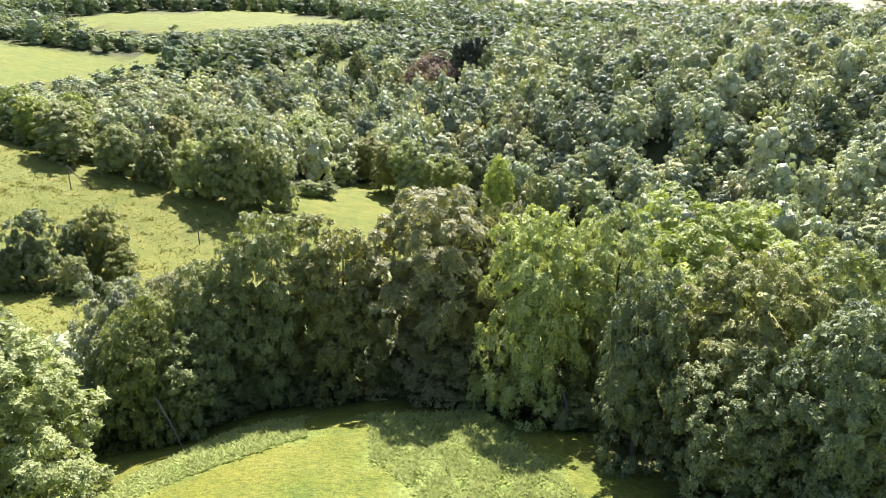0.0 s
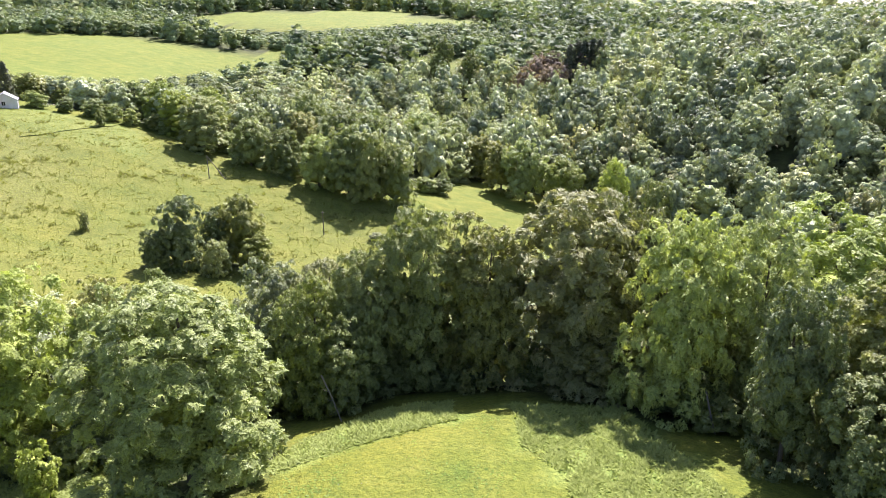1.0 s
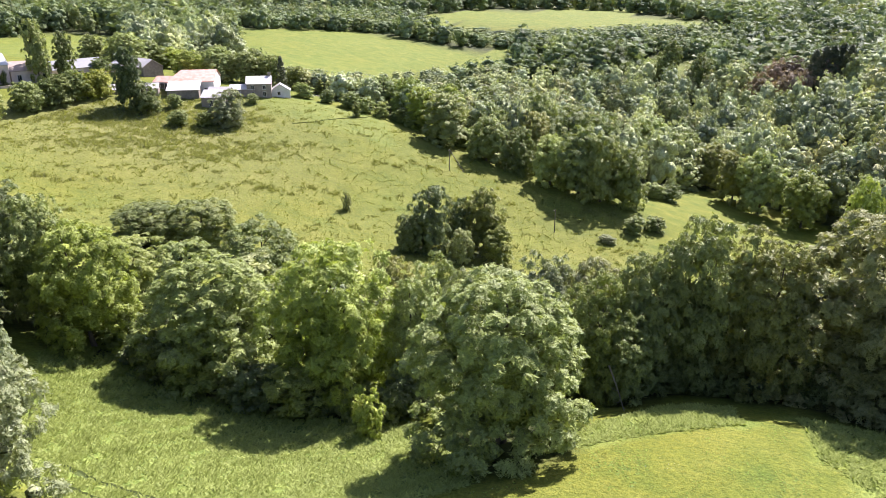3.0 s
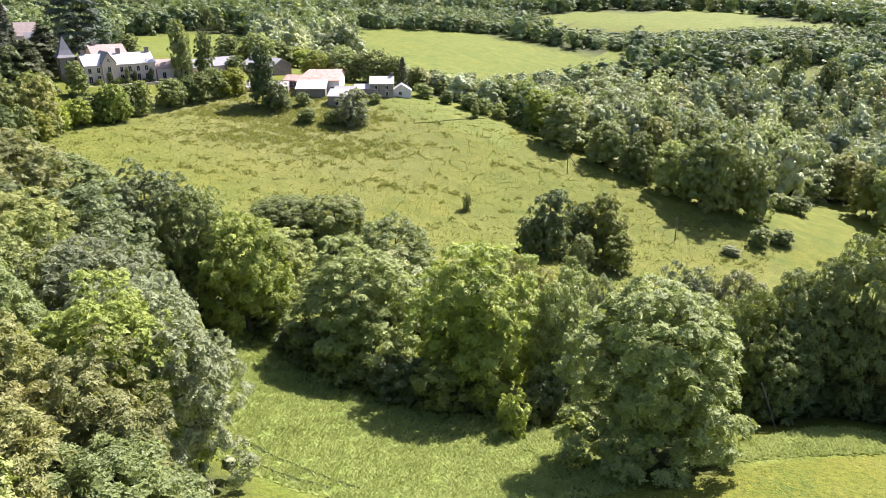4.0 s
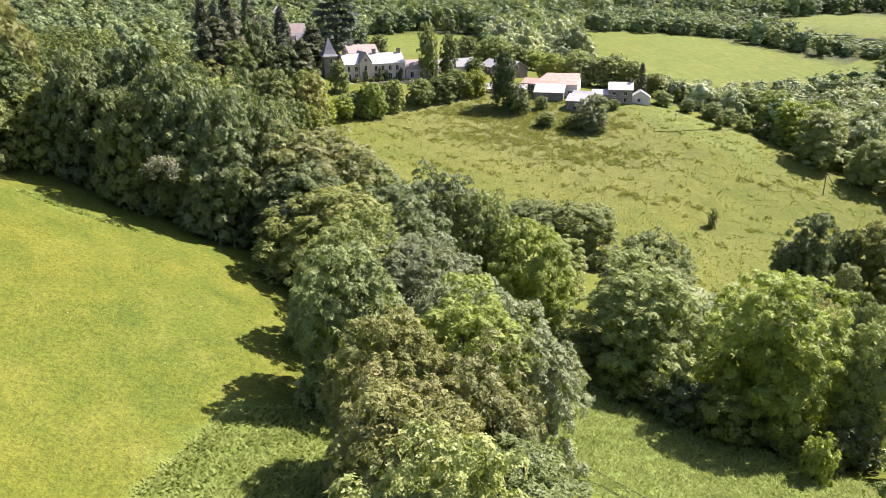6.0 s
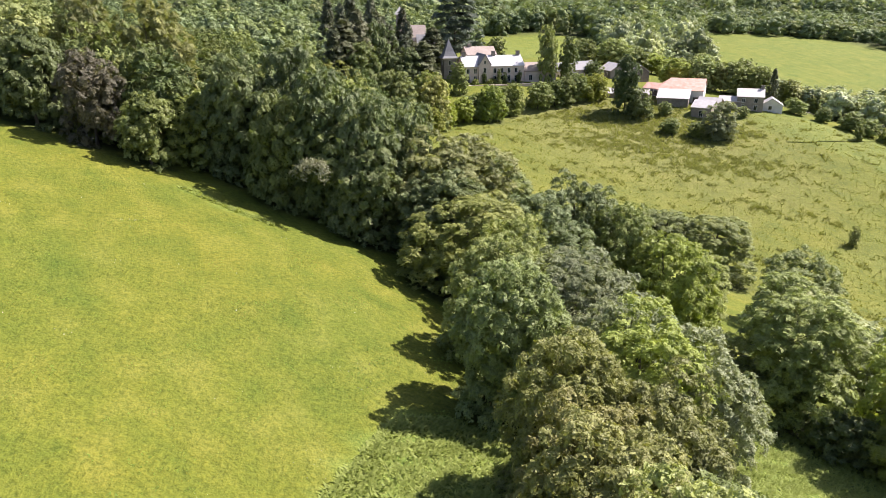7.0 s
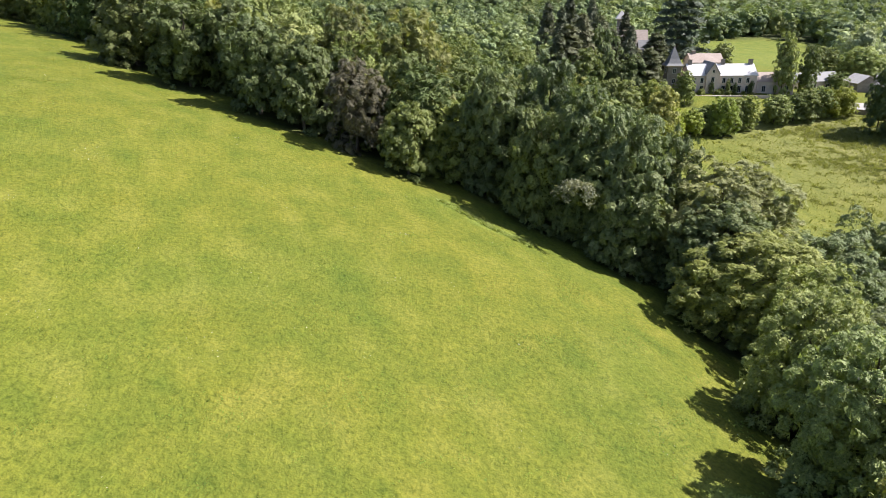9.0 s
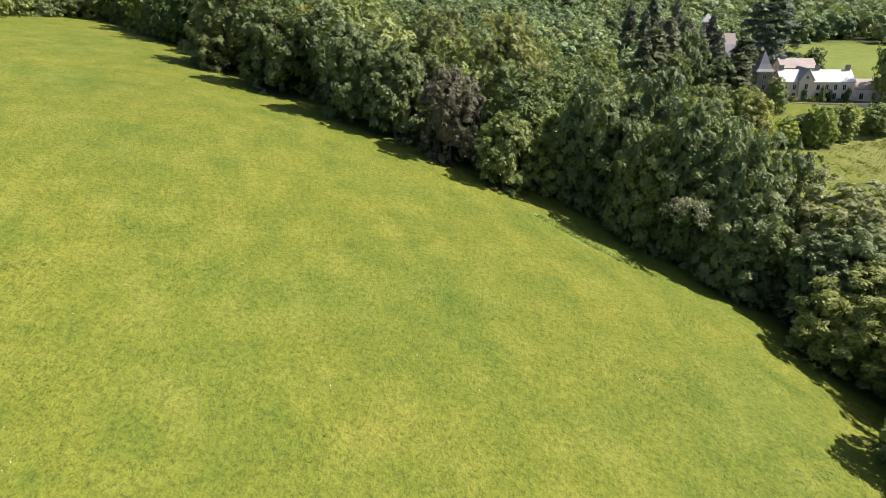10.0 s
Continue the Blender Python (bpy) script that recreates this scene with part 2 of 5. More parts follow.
FAR_SPOTS = [
    (-247, 134, 14), (-246, 156, 14), (-219, 174, 10.4), (-178, 203, 7), (-220, 126, 8.4), (-272, 418, 9), (-194, 380, -12), (-188, 290, -5), (-120, 97, -10.5), (-85, 85, -9),
    (-118, 560, 6), (-250, 535, 10), (-150, 680, 22), (-280, 640, 24), (40, 247, -37), (112, 230, -30), (94, 282, -13), (30, 355, -17), (151, 328, 0),
    (118, 408, 3), (43, 520, -1), (-25, 387, -33), (0, 435, -14), (3, 289, -34), (-316, 103, 22), (-287, 67, 18), (-225, 85, 9.5), (-382, 287, 16),
]
EDGE_SPOTS = [
    (-225, 20, 24), (0, 1100, 8), (700, 900, 12), (-700, 900, 24), (-800, 300, 42), (-900, -400, 60), (400, -500, 50), (700, 200, 10),
]
SPOTS = np.array(NEAR_SPOTS + FAR_SPOTS + EDGE_SPOTS, float)


def spline(d2):
    return d2 * np.log(d2 + 1e-9)


def solve_land():
    n = len(SPOTS)
    d2 = ((SPOTS[:, None, :2] - SPOTS[None, :, :2]) ** 2).sum(2) / 1e4
    a = np.zeros((n + 3, n + 3))
    a[:n, :n] = spline(d2) + 0.004 * np.eye(n)
    a[:n, n], a[:n, n + 1:] = 1, SPOTS[:, :2] / 100
    a[n:, :n] = a[:n, n:].T
    return np.linalg.solve(a, np.r_[SPOTS[:, 2], 0, 0, 0])


LAND = solve_land()


def land(x, y):
    """Height of the ground at x, y (numbers or arrays)."""
    x, y = np.asarray(x, float), np.asarray(y, float)
    r = np.sqrt(x * x + y * y)
    k = np.minimum(1, 1100 / np.maximum(r, 1))
    u, v = x * k, y * k
    z = LAND[-3] + LAND[-2] * u / 100 + LAND[-1] * v / 100
    for (sx, sy, _), w in zip(SPOTS, LAND):
        z = z + w * spline(((u - sx) ** 2 + (v - sy) ** 2) / 1e4)
    return z


def inside(poly, x, y):
    """Which of the points x, y lie in the polygon."""
    x, y = np.asarray(x, float), np.asarray(y, float)
    hit = np.zeros(x.shape, bool)
    for (ax, ay), (bx, by) in zip(poly, poly[1:] + poly[:1]):
        if ay != by:
            hit ^= ((ay > y) != (by > y)) & (x < (bx - ax) * (y - ay) / (by - ay) + ax)
    return hit


# woods and clearings, drawn on the plan
NORTH_WOOD = [(-320, 262), (-262, 238), (-205, 246), (-186, 228), (-150, 236), (-100, 236), (-60, 234), (-44, 248), (-48, 270), (-20, 294), (-8, 277), (10, 264), (28, 238),
              (60, 205), (120, 165), (220, 130), (420, 150), (420, 760), (-600, 760), (-600, 300)]
HILL_WOOD = [(-300, 60), (-250, 70), (-262, 112), (-300, 124), (-312, 150), (-330, 190), (-315, 210), (-330, 200), (-425, 270), (-440, 330), (-880, 520), (-880, 40), (-640, -130), (-420, -60), (-260, -10)]
WEST_WOOD = [(-116, 24), (-133, 11), (-148, 0), (-160, -12), (-176, -24), (-205, -38), (-236, -58), (-300, -80), (-420, -60), (-260, -10), (-300, 60), (-246, 74), (-222, 78), (-200, 74), (-165, 52), (-128, 40)]
GULLY_WOOD = [(-100, 60), (-75, 64), (-58, 66), (-38, 72), (-25, 84), (-10, 86), (10, 86), (40, 90), (70, 60), (100, 90), (60, 160), (20, 200), (0, 205), (-20, 120), (-45, 100), (-75, 90)]
FIELDS = [
    [(-374, 434), (-336, 468), (-297, 499), (-231, 500), (-176, 513), (-188, 460), (-216, 412), (-232, 350), (-255, 315), (-284, 318), (-322, 355)],
    [(-318, 623), (-270, 705), (-170, 740), (-100, 700), (-44, 662), (-45, 613), (-126, 599), (-235, 577), (-290, 572)],
    [(-99, 526), (-68, 532), (-58, 500), (-80, 470), (-97, 490)],
    [(-510, 620), (-430, 535), (-415, 500), (-470, 545)],
    [(228, 540), (269, 662), (392, 675), (420, 600), (241, 480)],
    [(-425, 270), (-440, 325), (-401, 352), (-305, 262), (-300, 215), (-322, 200)],
]
FAR_STRAW = [[(-170, 1150), (110, 1150), (160, 1900), (260, 3600), (-300, 3600)], [(430, 1150), (640, 1000), (1300, 2600), (950, 3000)]]
FAR_GREEN = [[(150, 980), (420, 900), (560, 1400), (220, 1500)], [(330, 620), (430, 560), (640, 820), (470, 900)]]
NORTH_STRIP = [(-420, 470), (-374, 440), (-297, 503), (-176, 517), (-30, 540), (-30, 650), (-88, 622), (-179, 572), (-235, 553), (-305, 588), (-420, 560)]
WOODS = [NORTH_WOOD, HILL_WOOD, WEST_WOOD, GULLY_WOOD]


def hedge_cell(x, y):
    """Pattern of far fields and woods."""
    return np.sin(x / 190 + 1.7 * np.sin(y / 260)) + np.sin(y / 150 + 1.3 * np.sin(x / 330))


def in_field(x, y):
    hit = np.zeros(np.shape(x), bool)
    for poly in FIELDS + FAR_STRAW + FAR_GREEN:
        hit |= inside(poly, x, y)
    return hit


def surface(x, y):
    """The land with its small humps and hollows."""
    x, y = np.asarray(x, float), np.asarray(y, float)
    z = land(x, y)
    near = np.clip((700 - np.hypot(x, y)) / 400, 0, 1)
    rng = np.random.default_rng(3)
    for k, amp in ((0.09, 0.16), (0.23, 0.1), (0.55, 0.07)):
        for _ in range(5):
            a, p = rng.uniform(0, 6.28, 2)
            z = z + near * amp * 0.5 * np.sin(k * (x * np.cos(a) + y * np.sin(a)) + p)
    return z


def land_sheet():
    def axis(lo, hi, step):
        inner = np.arange(lo, hi + step, step)
        grow = step * 1.16 ** np.arange(1, 44)
        out = np.cumsum(grow)
        out = out[out < 4600]
        return np.r_[(lo - out)[::-1], inner, hi + out]
    xs, ys = axis(-270, 130, 2.5), axis(-80, 330, 2.5)
    x, y = np.meshgrid(xs, ys)
    z = surface(x, y)
    far = np.clip((np.hypot(x, y) - 900) / 600, 0, 1)
    z = z + far * (14 * np.sin(x / 310 + 1.1) * np.sin(y / 420) + 9 * np.sin(x / 130 + y / 210))
    n, mcols = z.shape
    idx = np.arange(n * mcols).reshape(n, mcols)
    quads = np.stack([idx[:-1, :-1], idx[:-1, 1:], idx[1:, 1:], idx[1:, :-1]], -1).reshape(-1, 4)
    me = bpy.data.meshes.new("ground")
    me.from_pydata(np.stack([x, y, z], -1).reshape(-1, 3).tolist(), [], quads.tolist())
    px, py = x.ravel(), y.ravel()
    dark_ground = np.zeros(px.size)
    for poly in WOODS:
        dark_ground = np.maximum(dark_ground, inside(poly, px, py))
    dark_ground = dark_ground * ~in_field(px, py)
    dark_ground[(py > 235) & (py < 470) & (px > -265) & (px < -195)] *= 0.15
    dark_ground[(py > 530) & (py < 605) & (px > -265) & (px < -140)] *= 0.15
    # darker ground out to each hedge tree's crown edge, fading over two metres
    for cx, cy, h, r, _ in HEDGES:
        dark_ground = np.maximum(dark_ground, np.clip((r * 1.05 - np.hypot(px - cx, py - cy)) / 2.0, 0, 1) * 0.9)
    blot = 0.5 + 0.5 * np.sin(px / 7.0 + 2 * np.sin(py / 11.0)) * np.sin(py / 6.0 + 1.5 * np.sin(px / 13.0))
    meadow = inside([(-230, 60), (-120, 95), (-80, 95), (-30, 120), (-40, 215), (-130, 225), (-180, 215), (-235, 180)], px, py)
    d = np.hypot((px + 193) / 58, (py - 156) / 40)
    rough = meadow * np.clip(0.18 + 0.2 * blot + 0.75 * np.clip(1.25 - d, 0, 1), 0, 1)
    lush = np.zeros(px.size)
    for poly in FERN_BEDS:
        lush = np.maximum(lush, inside(poly, px, py))
    lush = np.maximum(lush, 0.6 * inside([(-178, 190), (-125, 200), (-140, 222), (-180, 216)], px, py))
    for poly in FIELDS:
        lush = np.maximum(lush, 0.3 * inside(poly, px, py))
    r = np.hypot(px, py)
    cell = hedge_cell(px, py)
    straw = (r > 1000) * (cell > 1.0)
    bare = np.zeros(px.size, bool)
    for poly in FAR_STRAW + FAR_GREEN:
        bare |= inside(poly, px, py)
    for poly in FAR_STRAW:
        straw = np.maximum(straw, inside(poly, px, py))
    for poly in FAR_GREEN:
        straw = straw * ~inside(poly, px, py)
        lush = np.maximum(lush, inside(poly, px, py) * 0.8)
    dark_ground = np.maximum(dark_ground, (r > 820) * (cell < 0.0) * 0.8) * ~bare
    for name, vals in (("dark_ground", dark_ground), ("rough", rough), ("lush", lush), ("straw", straw)):
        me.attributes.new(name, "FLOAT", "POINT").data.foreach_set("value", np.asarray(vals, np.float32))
    me.polygons.foreach_set("use_smooth", np.ones(len(quads), bool))
    me.materials.append(GROUND)
    ob = new("ground", me)
    tagged(ob, "rolling sunlit meadows and wooded hillsides of short green grass", "ground", kind="structure")


RUTS = [[(-63.8, 19.4), (-60.9, 19.6), (-57.8, 19.8), (-55.2, 20.5), (-53.6, 21.1)], [(-65.8, 22.3), (-63.2, 22.0), (-59.7, 22.0), (-57.2, 22.1), (-54.3, 22.5), (-51.9, 22.9)]]
FERN_BEDS = [
    [(-96, 50), (-84, 46), (-72, 45), (-60, 47), (-50, 49), (-40, 47), (-33, 40), (-33, 35), (-50, 21), (-55, 19), (-64, 17.8), (-76, 25), (-91, 40)],
    [(-28.5, 42), (-26, 51), (-20, 59.5), (-13.6, 61), (-12.3, 55), (-17.4, 50.8), (-24, 45.6)],
    [(-7.5, 60), (-6, 49.3), (-2.6, 45.2), (-1.8, 39), (11, 41), (7, 52), (3.5, 62)],
    [(-78, -4), (-76, 2), (-70, 4), (-60, -4), (-50, -14), (-60, -18), (-71, -14)],
    [(-134, -4.5), (-124, 2), (-121.5, 4), (-122.5, 4.8), (-133, -2)],
]

HEDGE_EAST = [
    (-1.1, 72.9, 24.6, 9.2, "chestnut"), (5.9, 75.9, 23.6, 5.6, "chestnut"),
    (-18.2, 71.2, 22.5, 6.4, "oak"), (-11.1, 70, 20.4, 5.9, "oak"),
    (-24.3, 68.4, 19, 5.3, "oak"), (-28.8, 62.3, 15.6, 4.7, "oak"),
    (8.3, 63.2, 20.8, 6, "ash"), (16.6, 65.5, 21.4, 5.4, "ash"),
    (28.8, 76.1, 25, 10.5, "lime"), (23.9, 50.2, 19.9, 6, "ash"),
    # the beech rows here are lower crowns given darker leaves for their shade
    (31.8, 54.3, 19.4, 6.2, "ash"), (15.4, 51.2, 17.3, 3.8, "beech"),
    (26.5, 40.8, 17.6, 5.1, "beech"), (16.4, 74.5, 21.5, 5, "ash"),
    (37.7, 66.5, 20.1, 5.7, "ash"), (20.9, 44.8, 12.4, 4.9, "beech"),
    (-25.4, 62.2, 10.7, 4.1, "oak"), (2.4, 67.8, 9.5, 5.6, "chestnut"),
]
HEDGE_NORTH = [
    (-33.9, 44.8, 18.6, 8.5, "ash"), (-58.2, 53.9, 21, 8.6, "lime"),
    (-73.7, 49.9, 17.6, 8.5, "ash"), (-48.9, 57.1, 17.5, 4.4, "ash"),
    (-89.9, 46.6, 17.7, 6.2, "lime"), (-120.7, 100.3, 13.3, 9.3, "oak"),
    (-130.9, 97.9, 9.9, 8.9, "oak"), (-92.4, 84.9, 14.3, 7.5, "oak"),
    (-65.2, 82, 14.9, 5.1, "chestnut"), (-56.7, 82.2, 16.4, 3.9, "oak"),
    (-38.9, 78.4, 18.8, 5.3, "willow"), (-32.4, 80.9, 18.4, 5.8, "willow"),
    (-49.1, 45.2, 5.4, 1.8, "lime"), (-97.5, 59.8, 12.5, 7.2, "oak"),
    (-32.6, 64.6, 12.9, 4.5, "oak"), (-48.5, 69.4, 16.1, 3.5, "willow"),
]
HEDGE_SPIT = [
    (-64, 2.2, 15.2, 5.3, "chestnut"), (-64.4, 9.6, 16.2, 6.4, "lime"),
    (-61.6, 12.7, 15.3, 5.3, "willow"), (-55.1, -3.3, 13.7, 5.3, "chestnut"),
    (-52.9, 0.4, 11.1, 6.1, "oak"), (-76.3, 7.4, 16.0, 5.5, "ash"),
    (-80.9, 19.1, 15.4, 7.7, "willow"), (-73.5, 18.9, 13.8, 5.6, "willow"),
    (-108.1, 46.4, 19.2, 6.6, "beech"), (-99.8, 47.1, 17.8, 5.6, "oak"),
    (-101.3, 32.7, 16.1, 8.0, "beech"), (-117, 29.5, 19.8, 9.8, "chestnut"), (-110, 24.5, 15.5, 6.4, "beech"), (-101.8, 23.0, 7.6, 2.8, "lime"),
    (-136, 51.7, 14.7, 9.6, "oak"), (-104, 23.4, 13.5, 8.9, "oak"),
    (-46.4, -9.4, 16.2, 5.5, "oak"), (-48.1, -9.7, 13.4, 4.6, "oak"),
    (-58.5, 4.5, 14.6, 5.0, "olive"), (-58.8, -1.5, 13.2, 4.6, "olive"), (-70, 13, 14.4, 5.2, "willow"),
    (-86.5, 13, 14, 5.4, "oak"), (-93, 22, 14.5, 6.0, "oak"),
]
HEDGE_WEST = [
    (-166.0, -22.8, 15.8, 5.4, "beech"), (-159.5, -17, 14.7, 4.9, "beech"),
    (-152, -10.5, 14.0, 5.0, "copper"), (-143.6, -5.0, 10.9, 4.0, "oak"),
    (-164.3, 2.8, 22.7, 7, "olive"), (-172, -6.8, 20.5, 6, "olive"),
    (-141.6, 7.6, 19.4, 5, "beech"), (-140.1, 14.9, 23.2, 5.6, "beech"),
    (-131.4, 10.6, 16.6, 5, "beech"), (-128.9, 15.2, 21.2, 4.8, "beech"),
    (-123.3, 19.8, 20.8, 5.4, "beech"), (-120.5, 17.6, 12.4, 4.8, "beech"),
    (-122.6, 26.8, 20.6, 4, "beech"), (-182.1, -32.5, 14.9, 6.6, "beech"),
    (-197.5, -41.2, 15.3, 7.3, "beech"),
]
PARK = [
    (-256.7, 226.7, 11.8, 7.9, "oak"), (-252.2, 236.3, 9.6, 7, "lime"),
    (-288.5, 177, 10.7, 4.6, "oak"), (-240.5, 239.2, 9.5, 6.3, "oak"),
    (-268.3, 209.8, 12.5, 5.8, "oak"), (-267.2, 223, 9.8, 6.4, "beech"),
    (-230, 90, 14.5, 6.4, "oak"), (-231.5, 102.9, 13.1, 6.2, "oak"),
    (-244.1, 124.3, 11, 3.7, "oak"), (-217.5, 117, 11.4, 5.0, "lime"),
    (-244.3, 165.9, 21.4, 4.2, "oak"), (-242.4, 174.9, 17.2, 4.0, "beech"),
    (-247.6, 194.4, 6.2, 4.4, "oak"), (-211.6, 225.8, 11.4, 3.9, "willow"),
    (-203.8, 232.5, 14.2, 6.1, "oak"), (-226.8, 232, 10.2, 5.6, "oak"),
    (-257.7, 216.8, 14.3, 9.1, "ash"), (-181.3, 48.4, 16.5, 5.3, "lime"),
    (-216.5, 95, 15.6, 5.2, "oak"),
]
CONIFERS = [
    (-265.3, 119, 14, 6.1, "conifer"), (-273.7, 133.1, 16.9, 8, "conifer"),
    (-249.7, 82.9, 25.7, 9.7, "conifer"), (-256.2, 99.2, 24.5, 6.9, "beech"),
    (-248.5, 105.9, 16.6, 6, "beech"), (-240.8, 84.7, 20.6, 6.4, "beech"),
    (-253.9, 89.8, 28.1, 7.2, "conifer"), (-261.6, 100.8, 26.2, 7.5, "conifer"),
    (-255.9, 109.3, 19, 6.1, "conifer"), (-247.2, 111.5, 18.1, 7.3, "conifer"),
    (-262.3, 106.7, 21.3, 6.5, "conifer"), (-247.1, 77.8, 23.4, 5.8, "conifer"),
    (-184.4, 221.4, 13.4, 2.6, "conifer"), (-298, 161.5, 28.5, 11.5, "cedar"),
]
CHAPEL_CONIFERS = [
    (-296.8, 100.7, 25.5, 5.2, "conifer"), (-288.2, 101.5, 24.9, 5, "conifer"),
    (-278.2, 102.3, 21.8, 4.8, "conifer"), (-294.4, 118.1, 26.4, 5, "conifer"),
    (-271.1, 109.5, 22.4, 4.8, "conifer"), (-281.4, 124.5, 23.2, 4.6, "conifer"),
    (-269.8, 119.4, 20.6, 4.4, "conifer"), (-305.7, 115.2, 26.2, 5.5, "conifer"),
]
MEADOW = [
    (-88.0, 145.0, 16.9, 5.6, "beech"), (-77.0, 155.4, 17.4, 5.4, "oak"), (-82.8, 153.0, 13.4, 3.8, "beech"),
    (-78.4, 143.6, 9.4, 3.6, "willow"), (-71.4, 150.4, 10.6, 4.2, "oak"), (-91.5, 140.5, 9.6, 3.6, "beech"),
    (-114.9, 150.9, 5.5, 1.3, "willow"), (-45.5, 199.8, 5.6, 3.4, "oak"), (-40.4, 205.5, 4.9, 3.6, "oak"),
    (-51.4, 188.0, 2.7, 2.5, "willow"), (-148.4, 215.2, 5.2, 1.7, "oak"), (-147.2, 229.5, 2.9, 1.6, "oak"),
]
VALLEY_TREES = [
    (-74, 484.8, 25, 7, "oak"), (-52, 457.5, 25, 7.3, "oak"),
    (-77.5, 475, 18.9, 6.5, "oak"), (7.4, 435.8, 25, 6.3, "conifer"),
    (12.1, 439.9, 25, 6.7, "conifer"), (15.9, 437.5, 25, 7, "conifer"),
    (20.6, 441.6, 25, 6.7, "conifer"), (23.9, 435.4, 24.9, 6.3, "conifer"),
]
ROW_BACK = [
    (-150, 256, 14.6, 7.0, "lime"), (-129.1, 256, 17.6, 7.4, "lime"), (-136, 272, 19.5, 8.5, "oak"), (-108.9, 246, 16.6, 6.4, "oak"),
    (-118, 270, 20.2, 7.8, "oak"), (-97, 266, 23.5, 8.8, "ash"), (-89.4, 239, 18.5, 7.0, "oak"), (-77.4, 240, 21.8, 8.6, "oak"),
    (-67.5, 250, 23.3, 9.0, "oak"), (-65.6, 274, 22.0, 8.0, "beech"), (-82, 262, 22, 8.0, "oak"), (-60, 300, 22, 8.0, "oak"), (-124, 238, 15.5, 6.2, "oak"),
]
ROW = [
    (-155.8, 249.1, 13.4, 6.4, "ash"), (-140, 240, 16.4, 7.4, "lime"), (-131, 232, 15.4, 6.6, "lime"), (-117.5, 223, 17.8, 8.6, "oak"),
    (-100.9, 221.2, 15.8, 7.4, "oak"), (-89.3, 221.6, 15.5, 6.1, "oak"), (-77.0, 218.2, 16.8, 6.9, "ash"),
    (-66.5, 216, 22.6, 7.8, "ash"), (-59.5, 215.5, 23.0, 7.6, "oak"), (-52.0, 217.5, 19.8, 6.8, "oak"),
    (-163, 241.5, 8.6, 5.2, "oak"), (-171, 240, 7.4, 5.2, "oak"), (-179.3, 241.4, 6.4, 4.2, "oak"),
    (-56.1, 297.4, 23.8, 9.0, "ash"), (-42.7, 293.8, 21.7, 9.4, "oak"), (-30.9, 289.7, 18.8, 7.4, "oak"),
    (-21.4, 271.2, 19.8, 7.0, "oak"), (-12.0, 264.7, 23.6, 8.4, "ash"), (2.2, 258, 20.1, 7.4, "oak"), (17.8, 241.6, 25, 5.8, "lime"), (31.6, 233.2, 21.5, 6.1, "oak"),
]
FARM_TREES = [
    (-172.9, 174.8, 11.1, 5.8, "willow"), (-176.8, 169.3, 4.8, 3.1, "oak"),
    (-184.1, 164.9, 5, 3.3, "oak"), (-195.5, 176.4, 4.8, 2.7, "oak"),
    (-205.5, 167.0, 20, 4.8, "beech"), (-200, 167.9, 10.4, 5.0, "beech"),
    (-188.6, 252, 4.5, 3.5, "oak"), (-186.7, 258.9, 2.9, 2, "lime"),
    (-178.4, 195.1, 3.6, 2.3, "oak"),
    (-205, 226, 12.5, 6.0, "oak"), (-196, 231, 12.5, 6.2, "oak"), (-187, 236, 10, 5.0, "oak"), (-214, 221, 13, 6.5, "ash"),
    (-222, 213, 11, 6.0, "lime"), (-228, 240, 13, 7.0, "oak"), (-176, 246, 9, 5.0, "oak"), (-166, 252, 10, 5.5, "ash"), (-158, 258, 11, 5.5, "oak"),
]
HEDGES = HEDGE_EAST + HEDGE_NORTH + HEDGE_SPIT + HEDGE_WEST + MEADOW + PARK + FARM_TREES
PLANTING = [
    (HEDGE_EAST, "in the pasture hedge", True), (HEDGE_NORTH, "by the bracken strip", True),
    (HEDGE_SPIT, "in the middle hedge", True), (HEDGE_WEST, "in the upper hedge", False),
    (PARK, "in the manor grounds", False), (FARM_TREES, "round the farmyard", False), (CONIFERS, "beside the manor", False), (MEADOW, "in the meadow", False), (ROW, "in the meadow tree row", False), (ROW_BACK, "in the meadow tree row", False), (VALLEY_TREES, "in the far valley wood", False),
    (CHAPEL_CONIFERS, "beside the chapel", False),
]

# ---- trees ----
ICO = [(0, 0, -1), (0.7236, -0.5257, -0.4472), (-0.2764, -0.8506, -0.4472), (-0.8944, 0, -0.4472), (-0.2764, 0.8506, -0.4472), (0.7236, 0.5257, -0.4472),
       (0.2764, -0.8506, 0.4472), (-0.7236, -0.5257, 0.4472), (-0.7236, 0.5257, 0.4472), (0.2764, 0.8506, 0.4472), (0.8944, 0, 0.4472), (0, 0, 1)]
ICO_F = [(0, 2, 1), (1, 5, 0), (0, 3, 2), (0, 4, 3), (0, 5, 4), (1, 10, 5), (2, 6, 1), (3, 7, 2), (4, 8, 3), (5, 9, 4), (1, 6, 10), (2, 7, 6), (3, 8, 7), (4, 9, 8),
         (5, 10, 9), (6, 11, 10), (7, 11, 6), (8, 11, 7), (9, 11, 8), (10, 11, 9)]


def unit(v):
    return v / np.maximum(np.linalg.norm(v, axis=-1, keepdims=True), 1e-9)


